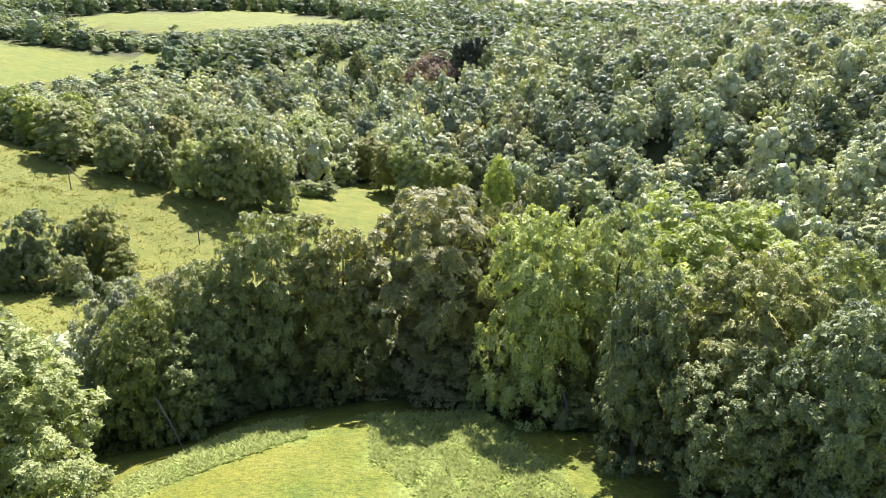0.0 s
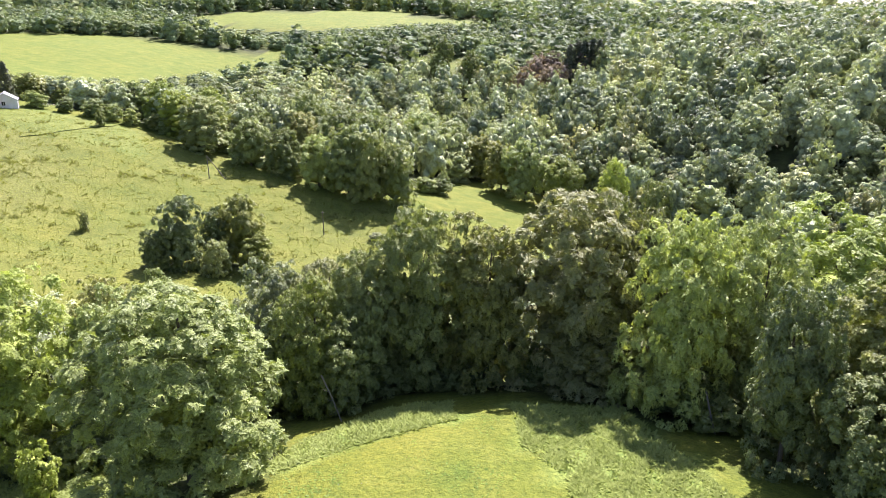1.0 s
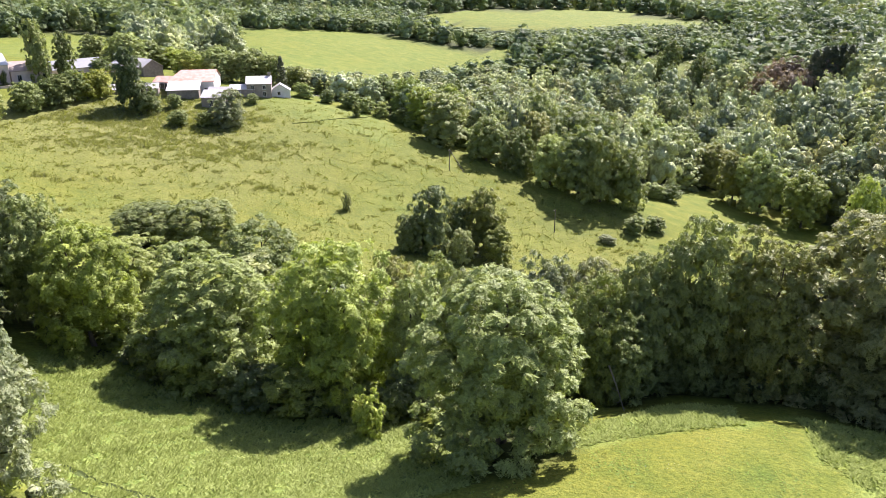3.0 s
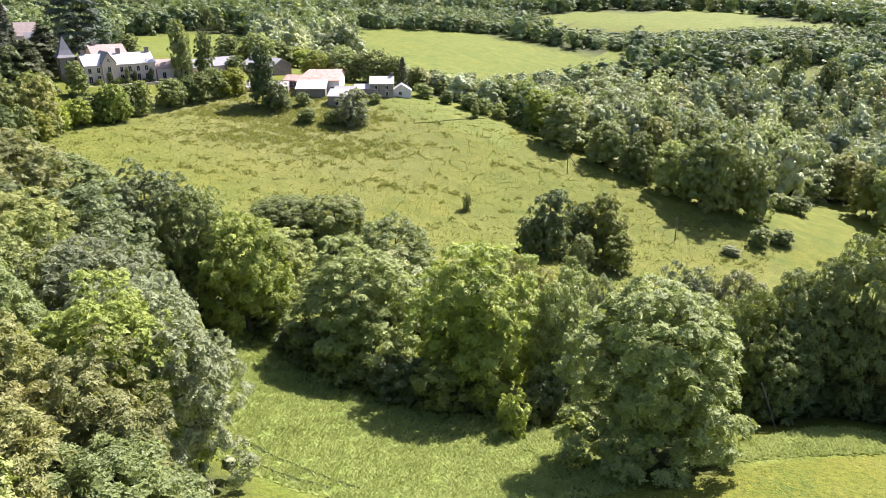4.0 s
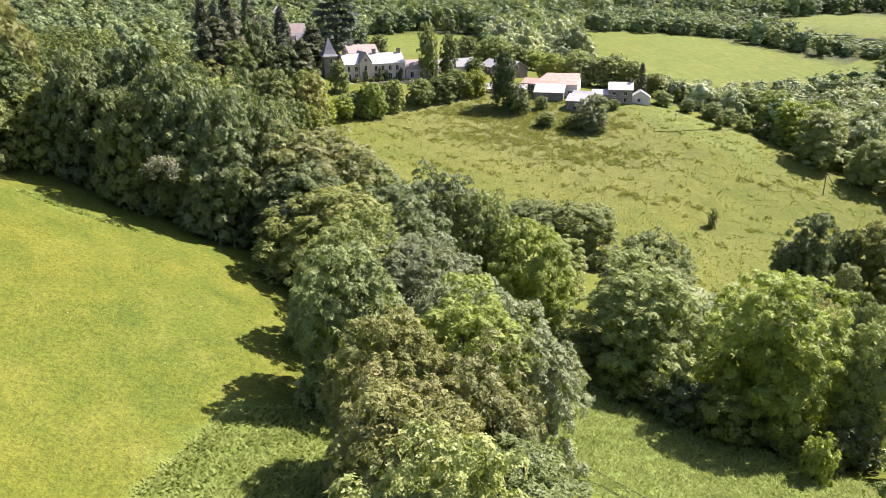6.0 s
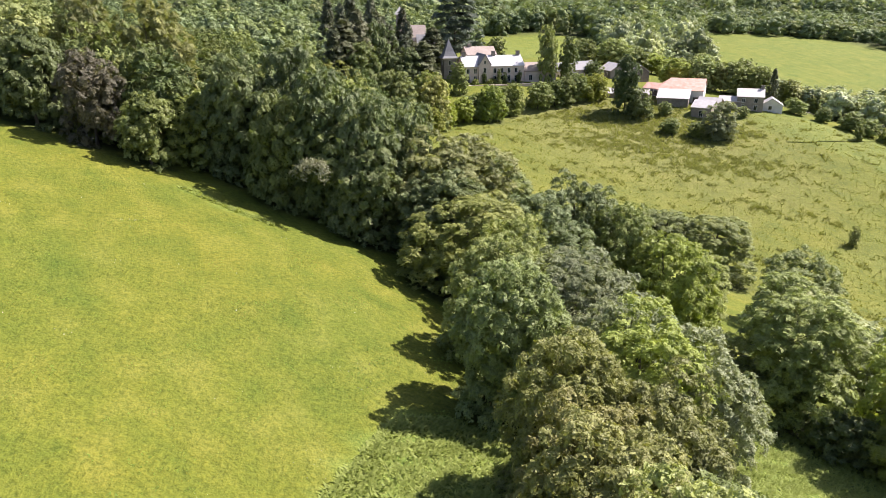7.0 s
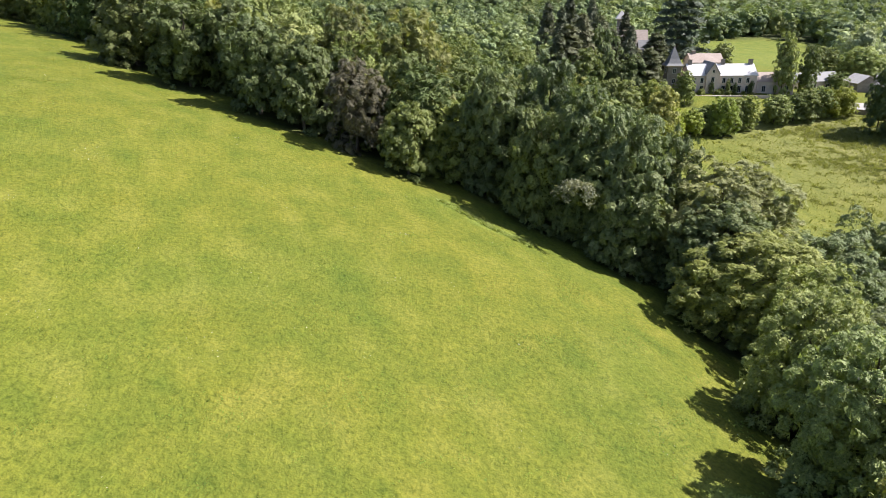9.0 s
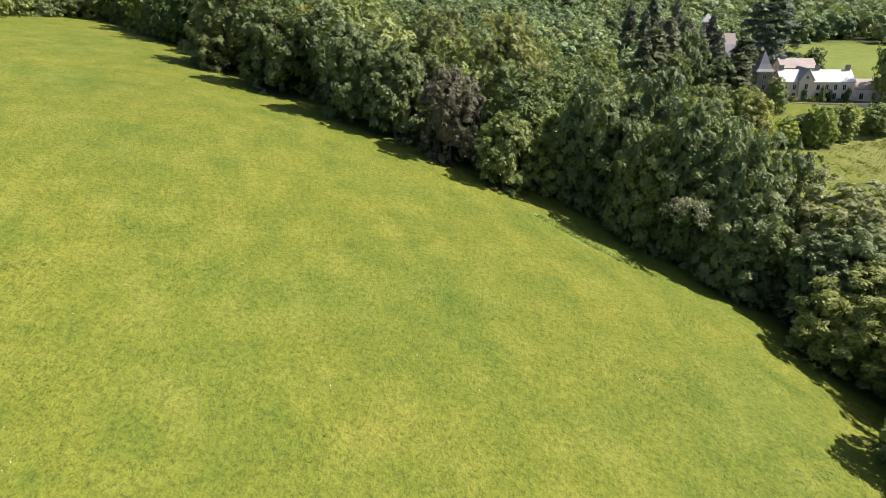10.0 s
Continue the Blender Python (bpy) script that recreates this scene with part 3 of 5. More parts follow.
def sprays(rng, pos, nrm, size, slim=0.8):
    """Leaf sprays: one pointed blade at each place. Returns corners (n*3, 3)."""
    n = len(pos)
    a = unit(np.cross(nrm, rng.normal(size=(n, 3))))
    b = np.cross(nrm, a)
    s = size * rng.uniform(0.6, 1.35, (n, 1))
    return np.stack([pos - a * s * 0.45 - b * s * slim * 0.5, pos - a * s * 0.45 + b * s * slim * 0.5, pos + a * s * 0.55], 1).reshape(-1, 3)


def crown_parts(seed, kind, tufts, leaves, size, puff, core=0.7, lobes=16, rugged=1.0):
    """A crown 14 m high and 5.6 m in radius: large lobes on a dome, leafy tufts on the upper sides of the lobes,
    sprays of leaves on the tufts, and a few dense clumps inside. Returns corners of the sprays and of the clumps."""
    rng = np.random.default_rng(seed)
    h, r = 14.0, 6.0
    if kind in ("cone", "tiers"):
        n, m = tufts, 10
        a = rng.uniform(0, 6.283, n)
        cf = np.linspace(0.05, 0.85, m)
        c2 = np.stack([0 * cf, 0 * cf, cf * h], 1)
        if kind == "cone":
            f = rng.uniform(0.0, 1.0, n) ** 1.3
            rad = (1 - f) ** 0.85 * 0.85 * rng.uniform(0.55, 1.0, n)
            c = np.stack([r * rad * np.cos(a), r * rad * np.sin(a), 0.8 + f * (h - 1.3) - 0.9 * rad], 1)
            r2 = r * 0.5 * (1 - cf) + 0.2
            squash = 0.5
        else:
            f = (rng.integers(0, 9, n) + rng.uniform(0.4, 0.8, n)) / 9.2
            rad = np.sqrt(rng.uniform(0.02, 1, n)) * (1.05 - 0.75 * f ** 1.5) * 0.9
            c = np.stack([r * rad * np.cos(a), r * rad * np.sin(a), 1.2 + f * (h - 2) - rad * 0.7], 1)
            r2 = np.full(m, 0.8)
            squash = 0.28
        rl = puff * rng.uniform(0.7, 1.25, n)
        out = unit(c * [1, 1, 0.2] + [0, 0, 3.0])
    else:
        mid, tall, wide = {"round": (7.2, 6.4, 6.0), "dome": (6.0, 7.4, 6.2), "tall": (7.0, 7.0, 5.2), "bush": (5.4, 8.0, 6.0)}[kind]
        m = lobes
        k = np.arange(m) + 0.5
        up = 1 - 1.84 * k / m
        turn = k * 2.39996 + rng.uniform(-0.5, 0.5, m)
        flat = np.where(up > 0, np.sqrt(1 - up ** 2), 0.97)
        d0 = np.stack([flat * np.cos(turn), flat * np.sin(turn), up], 1)
        big = 2.9 / math.sqrt(m / 12)
        r2 = big * (1 + rugged * rng.uniform(-0.38, 0.35, m))
        shell = np.array([wide - big * 0.85, wide - big * 0.85, tall - big * 0.85])
        c2 = np.array([0, 0, mid]) + d0 * shell * (1 + rugged * rng.uniform(-0.16, 0.1, (m, 1)))
        c2[:, 2] = np.where(up > 0, c2[:, 2], mid + up / 0.84 * (mid - 1.0))
        n = tufts
        own = np.sort(rng.choice(m, n, p=r2 ** 2 / (r2 ** 2).sum()))
        i = np.arange(n) - np.searchsorted(own, own)
        u1 = 1 - 1.3 * (i + rng.uniform(0.1, 0.9, n)) / np.bincount(own, minlength=m)[own]
        t1 = i * 2.39996 + rng.uniform(-0.5, 0.5, n)
        f1 = np.sqrt(np.clip(1 - u1 ** 2, 0, 1))
        axis = unit(d0 + [0, 0, 0.55])
        e1 = unit(np.cross(axis, [0.31, 0.87, 0.11]))
        e2 = np.cross(axis, e1)
        d1 = e1[own] * (f1 * np.cos(t1))[:, None] + e2[own] * (f1 * np.sin(t1))[:, None] + axis[own] * u1[:, None]
        c = c2[own] + d1 * (r2[own] * (1 + rugged * rng.uniform(-0.2, 0.1, n)))[:, None]
        c[:, 2] = np.clip(c[:, 2], 0.3, h)
        rl = puff * rng.uniform(0.55, 1.35, n)
        out = unit(0.6 * unit((c - [0, 0, mid * 0.8]) / [wide, wide, tall]) + 0.7 * d1)
        squash = 0.7
    pick = rng.choice(n, leaves, p=rl ** 2 / (rl ** 2).sum())
    d = unit(rng.normal(size=(leaves, 3)) * 0.8 + 0.7 * out[pick] + [0, 0, 0.65])
    pos = c[pick] + d * np.array([1, 1, squash]) * (rl[pick] * rng.uniform(0.7, 1.15, leaves))[:, None]
    nrm = unit(d * 0.75 + rng.normal(size=(leaves, 3)) * 0.36 + [0, 0, 0.55])
    cards = sprays(rng, pos, nrm, size)
    ico = np.array(ICO)
    cc, cr = c2, r2 * core
    if kind not in ("cone", "tiers"):
        cc, cr = np.r_[cc, [[0, 0, mid - 2.6], [0, 0, mid + 0.4]]], np.r_[cr, [wide * 0.66, wide * 0.62]]
    ta, tb = rng.uniform(0, 6.283, (2, len(cc), 1))
    ix = ico[None, :, 0] * np.cos(ta) - ico[None, :, 2] * np.sin(ta)
    iz = ico[None, :, 0] * np.sin(ta) + ico[None, :, 2] * np.cos(ta)
    turned = np.stack([ix * np.cos(tb) - ico[None, :, 1] * np.sin(tb), ix * np.sin(tb) + ico[None, :, 1] * np.cos(tb), iz], -1)
    cores = (cc[:, None] + turned * cr[:, None, None] * rng.uniform(0.75, 1.12, (len(cc), 12, 1)) * np.array([1, 1, max(squash, 0.6)])).reshape(-1, 3)
    wide_now, high_now = np.quantile(np.hypot(pos[:, 0], pos[:, 1]), 0.95), np.quantile(pos[:, 2], 0.997)
    fit_to = np.array([5.6 / wide_now, 5.6 / wide_now, 14.0 / high_now])
    return cards * fit_to, cores * fit_to


def faces_of(nleaf, nlobe):
    core = (np.arange(nlobe)[:, None, None] * 12 + np.array(ICO_F)[None]).reshape(-1, 3) + nleaf * 3
    return np.r_[np.arange(nleaf * 3).reshape(-1, 3), core]


def mesh_from(name, verts, faces, mat, inner=None):
    """A mesh of like-sided faces."""
    me = bpy.data.meshes.new(name)
    me.vertices.add(len(verts))
    me.vertices.foreach_set("co", np.ascontiguousarray(verts, np.float32).ravel())
    sides = faces.shape[1]
    me.loops.add(faces.size)
    me.loops.foreach_set("vertex_index", faces.astype(np.int32).ravel())
    me.polygons.add(len(faces))
    me.polygons.foreach_set("loop_start", (np.arange(len(faces)) * sides).astype(np.int32))
    me.update(calc_edges=True)
    for one in mat if isinstance(mat, tuple) else (mat,):
        me.materials.append(one)
    if inner is not None:
        me.polygons.foreach_set("material_index", inner.astype(np.int32))
    return me


def inner_faces(leaves, lobes, trees=1):
    return np.tile(np.r_[np.zeros(leaves), np.ones(lobes * 20)], trees)


def crown_mesh(name, seed, kind, tufts, leaves, size, puff, core=0.7, lobes=16):
    q, c = crown_parts(seed, kind, tufts, leaves, size, puff, core, lobes)
    me = mesh_from(name, np.r_[q, c], faces_of(leaves, len(c) // 12), (LEAVES["oak"], INNER["oak"]), inner_faces(leaves, len(c) // 12))
    return me


def trunk_mesh(name, seed, fork=0.35, limbs=7, lean=0.06, top=0.85):
    """Tapered stem with rising limbs, for a tree 14 m high."""
    rng = np.random.default_rng(seed)
    verts, quads = [], []

    def tube(p0, p1, r0, r1, bend, steps=5, sides=7):
        base = len(verts)
        p0, p1 = np.array(p0, float), np.array(p1, float)
        side = rng.normal(size=3) * bend
        for i in range(steps + 1):
            f = i / steps
            p = p0 + (p1 - p0) * f + side * math.sin(math.pi * f)
            r = r0 + (r1 - r0) * f ** 0.8
            if i == 0:
                r *= 1.25
            for k in range(sides):
                a = 6.283 * k / sides
                verts.append((p[0] + r * math.cos(a), p[1] + r * math.sin(a), p[2]))
        for i in range(steps):
            for k in range(sides):
                a, b = base + i * sides + k, base + i * sides + (k + 1) % sides
                quads.append((a, b, b + sides, a + sides))
    tip = (rng.normal() * lean * 14, rng.normal() * lean * 14, 14 * top)
    tube((0, 0, -0.6), tip, 0.34, 0.06, 0.25)
    for i in range(limbs):
        f = fork + (0.8 - fork) * i / limbs
        a = i * 2.4 + rng.uniform(0, 0.6)
        reach = 3.6 * (1.15 - f)
        p = np.array(tip) * f
        p[2] = 14 * top * f
        tube(p, p + [reach * math.cos(a), reach * math.sin(a), 2.6 * rng.uniform(0.7, 1.2)], 0.15 * (1.2 - f), 0.03, 0.3, 3, 5)
    return mesh_from(name, np.array(verts), np.array(quads), BARK)


# crown shapes: close, middle and far detail
NEAR_CROWNS = [crown_mesh("crown", 11, "round", 310, 12500, 0.57, 0.8, 0.38, 26), crown_mesh("crown", 12, "dome", 310, 12500, 0.57, 0.8, 0.38, 19),
               crown_mesh("crown", 13, "round", 310, 12500, 0.57, 0.78, 0.38, 30), crown_mesh("crown", 14, "dome", 310, 12500, 0.57, 0.82, 0.38, 17)]
MID_CROWNS = [crown_mesh("crown", 21, "round", 150, 3900, 0.98, 0.95, 0.54, 20), crown_mesh("crown", 22, "dome", 150, 3900, 0.98, 0.95, 0.54, 16), crown_mesh("crown", 23, "tall", 150, 3900, 0.98, 0.92, 0.54, 22),
              crown_mesh("crown", 24, "dome", 150, 3900, 0.98, 0.97, 0.54, 13)]
BUSH_CROWNS = [crown_mesh("crown", 25, "bush", 80, 2200, 1.3, 1.15, 0.62, 11), crown_mesh("crown", 26, "dome", 80, 2200, 1.3, 1.15, 0.62, 9)]
CONE_CROWNS = [crown_mesh("crown", 31, "cone", 150, 4200, 0.95, 0.85), crown_mesh("crown", 33, "cone", 110, 4200, 0.95, 1.0)]
TIER_CROWN = crown_mesh("crown", 32, "tiers", 230, 5600, 0.95, 1.0)
TRUNKS = [trunk_mesh("trunk", 41), trunk_mesh("trunk", 42, 0.3, 8, 0.1), trunk_mesh("trunk", 43, 0.45, 6, 0.04)]
SPECIES = {
    "ash": ("ash_tree", "ash tree with light feathery green foliage"), "lime": ("lime_tree", "broad lime tree with bright yellow-green foliage"),
    "beech": ("beech_tree", "beech tree with dense deep green foliage"),
    "oak": ("oak_tree", "oak tree with dense deep green foliage"), "chestnut": ("chestnut_tree", "chestnut tree with olive and brownish foliage"),
    "copper": ("copper_beech_tree", "copper beech tree with dull purplish-brown foliage"), "olive": ("maple_tree", "maple tree with olive green foliage"),
    "willow": ("willow_tree", "willow tree with pale grey-green foliage"), "conifer": ("conifer_tree", "tall dark conifer with narrow tapering crown"),
    "cedar": ("cedar_tree", "old cedar with flat spreading tiers of branches"),
}
tree_rng = np.random.default_rng(5)


def tree(x, y, h, r, kind, where, near=False, sink=0.2):
    name, label = SPECIES[kind]
    low = h < 7
    if low:
        name, label = "bush", label.replace(" tree", " bush")
    root = new(name)
    root.location = (x, y, float(land(x, y)) - sink)
    root.rotation_euler = (0, 0, tree_rng.uniform(0, 6.28))
    root.scale = (r / 5.6, r / 5.6, h / 14)
    tagged(root, label + " " + where, "bush" if low else "tree", where)
    if kind == "conifer":
        me = CONE_CROWNS[int(tree_rng.integers(0, 2))]
    elif kind == "cedar":
        me = TIER_CROWN
    elif near:
        me = BUSH_CROWNS[int(tree_rng.integers(0, 2))] if low else NEAR_CROWNS[int(tree_rng.integers(0, 4))]
    else:
        me = BUSH_CROWNS[int(tree_rng.integers(0, 2))] if low else MID_CROWNS[int(tree_rng.integers(0, 4))]
    for part_name, data in (("trunk", TRUNKS[int(tree_rng.integers(0, 3))]), ("crown", me)):
        ob = new(part_name, data)
        ob.parent = root
        if part_name == "crown":
            for slot, mats in zip(ob.material_slots, (LEAVES, INNER)):
                slot.link = "OBJECT"
                slot.material = mats[kind]
    return root


for rows, where, close in PLANTING:
    for px_, py_, ph_, pr_, kind_ in rows:
        tree(px_, py_, ph_, pr_, kind_, where, close)


# ---- far woods: joined crowns ----
def split_ball(levels):
    """Corners and faces of a ball of small triangles."""
    v, f = [np.array(p, float) for p in ICO], list(ICO_F)
    for _ in range(levels):
        seen, g = {}, []

        def half(a, b):
            key = (min(a, b), max(a, b))
            if key not in seen:
                p = v[a] + v[b]
                v.append(p / np.linalg.norm(p))
                seen[key] = len(v) - 1
            return seen[key]
        for a, b, c in f:
            ab, bc, ca = half(a, b), half(b, c), half(c, a)
            g += [(a, ab, ca), (ab, b, bc), (ca, bc, c), (ab, bc, ca)]
        f = g
    return np.array(v), np.array(f)


def far_crown(seed, levels, leaves, size, narrow):
    """A lumpy domed crown 14 m high: one closed mass with sprays of leaves standing off it."""
    rng = np.random.default_rng(seed)
    d, f = split_ball(levels)
    swell = np.full(len(d), 0.60)
    knobs = unit(rng.normal(size=(17, 3)) * [1, 1, 0.8] + [0, 0, 0.45])
    for k, amp in zip(knobs, rng.uniform(0.2, 0.46, 17)):
        swell = np.maximum(swell, 0.60 + amp * np.exp(-(1 - d @ k) / 0.085))
    swell = swell * rng.uniform(0.94, 1.06, len(d))
    p = d * swell[:, None] * [narrow, narrow, 6.9] + [0, 0, 6.9]
    p[:, :2] *= np.interp(p[:, 2] / 14, [0, 0.25, 0.55, 1], [0.75, 0.95, 1.1, 0.95])[:, None]
    fn = np.cross(p[f[:, 1]] - p[f[:, 0]], p[f[:, 2]] - p[f[:, 0]])
    if (fn * (p[f].mean(1) - [0, 0, 6.9])).sum() < 0:
        f, fn = f[:, ::-1], -fn
    vn = np.zeros(p.shape)
    for i in range(3):
        np.add.at(vn, f[:, i], fn)
    vn = unit(vn)
    w = np.linalg.norm(fn, axis=1) * np.clip(0.75 + unit(fn)[:, 2], 0.1, 2)
    pick = rng.choice(len(f), leaves, p=w / w.sum())
    bary = rng.dirichlet((1, 1, 1), leaves)[:, :, None]
    pos, nrm = (p[f[pick]] * bary).sum(1), unit((vn[f[pick]] * bary).sum(1))
    pos = pos + nrm * rng.uniform(-0.15, 0.3, (leaves, 1)) * size
    cards = sprays(rng, pos, unit(nrm + rng.normal(size=(leaves, 3)) * 0.3 + [0, 0, 0.15]), size)
    return cards, (p - [0, 0, 6.9]) * 0.97 + [0, 0, 6.8], f


def far_wood(name, places, seed, tufts, leaves, size, puff, mat, label, high=(15, 22), lobes=10, core=0.62):
    """One sheet of joined crowns: places is rows of x, y, radius. With no lobes tufts is the fineness of the mass."""
    rng = np.random.default_rng(seed)
    if lobes:
        kinds = [crown_parts(seed + k, ("round", "dome", "tall", "round", "round", "tall")[k], tufts, leaves, size, puff, core, lobes, 0.4) for k in range(6)]
        clumps = len(kinds[0][1]) // 12
        faces, inner = faces_of(leaves, clumps), inner_faces(leaves, clumps)
    else:
        made = [far_crown(seed + k, tufts, leaves, size, (5.7, 6.1, 4.9, 5.5, 6.3, 5.2)[k]) for k in range(6)]
        kinds = [m[:2] for m in made]
        core_faces = made[0][2] + leaves * 3
        faces = np.r_[np.arange(leaves * 3).reshape(-1, 3), core_faces]
        inner = np.r_[np.zeros(leaves), np.ones(len(core_faces))]
    allv, tone = [], []
    for x, y, r in places:
        cards, cores = kinds[int(rng.integers(0, 6))]
        a = rng.uniform(0, 6.283)
        hh = rng.uniform(*high) * (0.72 + 0.05 * r)
        if 235 < y < 470 and x > -265:  # crowns kept low to fit the camera's view of the upper field
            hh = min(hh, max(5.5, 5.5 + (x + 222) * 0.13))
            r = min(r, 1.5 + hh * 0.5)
        if 520 < y < 640 and -270 < x < -70:  # crowns kept lower still so the top field shows to the camera
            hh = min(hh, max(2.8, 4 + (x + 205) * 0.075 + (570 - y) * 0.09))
        s = np.array([r / 5.6, r / 5.6, hh / 14])
        rot = np.array([[math.cos(a), -math.sin(a), 0], [math.sin(a), math.cos(a), 0], [0, 0, 1]])
        v = np.concatenate((cards, cores)) * s @ rot.T + [x, y, float(land(x, y)) - 1.0]
        allv.append(v)
        tone.append(np.full(len(v), 0.62 * rng.uniform() + 0.19 + 0.19 * math.sin(x / 23 + 2 * math.sin(y / 31)) * math.sin(y / 27 + math.sin(x / 19))))
    faces = (faces[None] + (np.arange(len(allv)) * len(allv[0]))[:, None, None]).reshape(-1, 3)
    me = mesh_from(name, np.concatenate(allv), faces, mat, np.tile(inner, len(allv)))
    me.attributes.new("tone", "FLOAT", "POINT").data.foreach_set("value", np.concatenate(tone).astype(np.float32))
    ob = new(name, me)
    return tagged(ob, label, "woodland", kind="stuff")


def scatter(poly, step, seed, jitter=0.42, keep=None):
    rng = np.random.default_rng(seed)
    xs, ys = [p[0] for p in poly], [p[1] for p in poly]
    gx, gy = np.meshgrid(np.arange(min(xs), max(xs), float(step)), np.arange(min(ys), max(ys), float(step)))
    gx[1::2] += step / 2
    x = gx.ravel() + rng.uniform(-jitter, jitter, gx.size) * step
    y = gy.ravel() + rng.uniform(-jitter, jitter, gx.size) * step
    ok = inside(poly, x, y)
    if keep is not None:
        ok &= keep(x, y)
    x, y = x[ok], y[ok]
    return np.stack([x, y, step * rng.uniform(0.44, 0.70, len(x))], 1)


def build_woods():
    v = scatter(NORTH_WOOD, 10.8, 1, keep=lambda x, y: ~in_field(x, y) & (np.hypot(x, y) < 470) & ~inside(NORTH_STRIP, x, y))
    d = np.hypot(v[:, 0], v[:, 1])
    red = np.hypot((v[:, 0] + 3) / 20, (v[:, 1] - 436) / 16) < 1
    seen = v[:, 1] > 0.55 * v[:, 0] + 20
    far_wood("valley_wood", v[(d < 330) & ~red & seen], 51, 64, 860, 1.02, 0.75, HAZED_WOOD_LEAVES, "dense mixed green woodland along meadow and valley", (12, 24), 12, 0.78)
    far_wood("valley_wood", v[(d >= 330) & ~red & seen], 61, 48, 400, 1.4, 0.8, HAZED_WOOD_LEAVES, "dense mixed woodland on the far valley side", (12, 24), 9, 0.8)
    far_wood("copper_trees", v[red], 81, 40, 700, 1.3, 1.2, COPPER_LEAVES, "stand of copper-brown trees within the green wood", (18, 21), 10)
    w = scatter(NORTH_WOOD, 14, 2, keep=lambda x, y: ~in_field(x, y) & (np.hypot(x, y) >= 470) & (y > 0.9 * x) & ~inside(NORTH_STRIP, x, y))
    n = scatter(NORTH_STRIP, 8.0, 7, keep=lambda x, y: ~in_field(x, y))
    n[:, 2] *= 1.35
    w[:, 2] *= 1.15
    far_wood("ridge_wood", w, 71, 20, 95, 3.0, 1.2, HILL_LEAVES, "dark green woodland between the far fields", (12, 18), 6)
    far_wood("field_hedge", n, 131, 20, 110, 2.4, 1.2, HILL_LEAVES, "dark hedge of trees between two far fields", (9, 13), 5)
    g = scatter(GULLY_WOOD, 9, 3)
    far_wood("gully_wood", g, 91, 60, 520, 1.5, 1.2, HAZED_WOOD_LEAVES, "shady green thicket filling the gully behind the hedge", (9, 13), 11, 0.45)
    hl = scatter(HILL_WOOD, 11, 4, keep=lambda x, y: x > -480)
    far_wood("hill_wood", hl, 101, 48, 400, 1.3, 0.8, HILL_LEAVES, "green woodland climbing the hillside behind the manor", (12, 17), 9, 0.78)
    hf = scatter(HILL_WOOD, 17, 8, keep=lambda x, y: x <= -478)
    far_wood("hill_wood", hf, 141, 20, 160, 2.6, 1.2, HILL_LEAVES, "green woodland along the crest behind the manor", (13, 19), 6)
    ww = scatter(WEST_WOOD, 10.5, 5, keep=lambda x, y: x > -330)
    far_wood("west_wood", ww, 111, 120, 1500, 1.1, 0.95, HEAD_LEAVES, "thick green wood at the head of the pasture", (14, 19), 14, 0.45)

    def cell(x, y):
        r = np.hypot(x, y)
        return (hedge_cell(x, y) < -0.15) & (r > 700) & (r < 2300) & ~inside(NORTH_WOOD, x, y) & ~in_field(x, y)
    dist = scatter([(-1900, 250), (-500, 430), (-380, 600), (-60, 640), (60, 640), (330, 430), (700, 500), (1300, 1500), (0, 2300), (-1500, 1900)], 34, 6, keep=cell)
    dist[:, 2] *= 0.8
    far_wood("distant_woods", dist, 121, 1, 14, 4.0, 0, HAZED_WOOD_LEAVES, "distant wooded ridges between pale fields", (13, 20), 0)


def bush_line(points, step, high, kind, where, seed):
    """Bushes side by side along a line on the plan."""
    rng = np.random.default_rng(seed)
    for (ax, ay), (bx, by) in zip(points, points[1:]):
        n = max(1, int(math.hypot(bx - ax, by - ay) / step))
        for i in range(n):
            f = (i + rng.uniform(0.2, 0.8)) / n
            h = rng.uniform(*high)
            tree(ax + (bx - ax) * f + rng.normal() * 0.7, ay + (by - ay) * f + rng.normal() * 0.7, h, min(step * 0.75, h * 0.6) * rng.uniform(0.9, 1.25), kind[int(rng.integers(0, len(kind)))], where)


# undergrowth mostly in beech, whose dark leaf colour stands for shade below the hedges
bush_line([(-36, 61), (-29, 67), (-15, 71.5), (3, 70.5), (10.5, 62), (18.5, 55), (24.5, 48), (30, 38)], 4.2, (4, 6.8), ("beech", "beech", "oak"), "under the pasture hedge", 1)
bush_line([(-98, 52), (-88, 49), (-74, 46), (-58, 48), (-46, 52), (-38, 54), (-34, 58)], 4.5, (4, 6.5), ("beech", "oak"), "under the bracken thicket", 2)
bush_line([(-84, 47), (-72, 46), (-62, 49), (-52, 50), (-46, 52), (-40, 50)], 4.0, (3.2, 5.5), ("oak", "beech"), "under the bracken thicket", 9)
bush_line([(-47, -9), (-57, 6), (-66, 10), (-76, 12), (-86, 18), (-100, 24), (-112, 22)], 5, (4, 6.8), ("beech", "oak"), "under the middle hedge", 3)
bush_line([(-115, 23), (-129, 15.5), (-141, 7.5), (-152, 0.5), (-166, -15), (-183, -25), (-209, -37), (-237.5, -54)], 6.5, (12, 17), ("beech", "beech", "oak"), "along the upper hedge", 14)
bush_line([(-32, 63), (-25.5, 66.5), (-12.5, 70), (3, 69), (11, 61), (18, 55)], 3.2, (3, 4.6), ("oak", "oak", "beech"), "under the pasture hedge", 15)
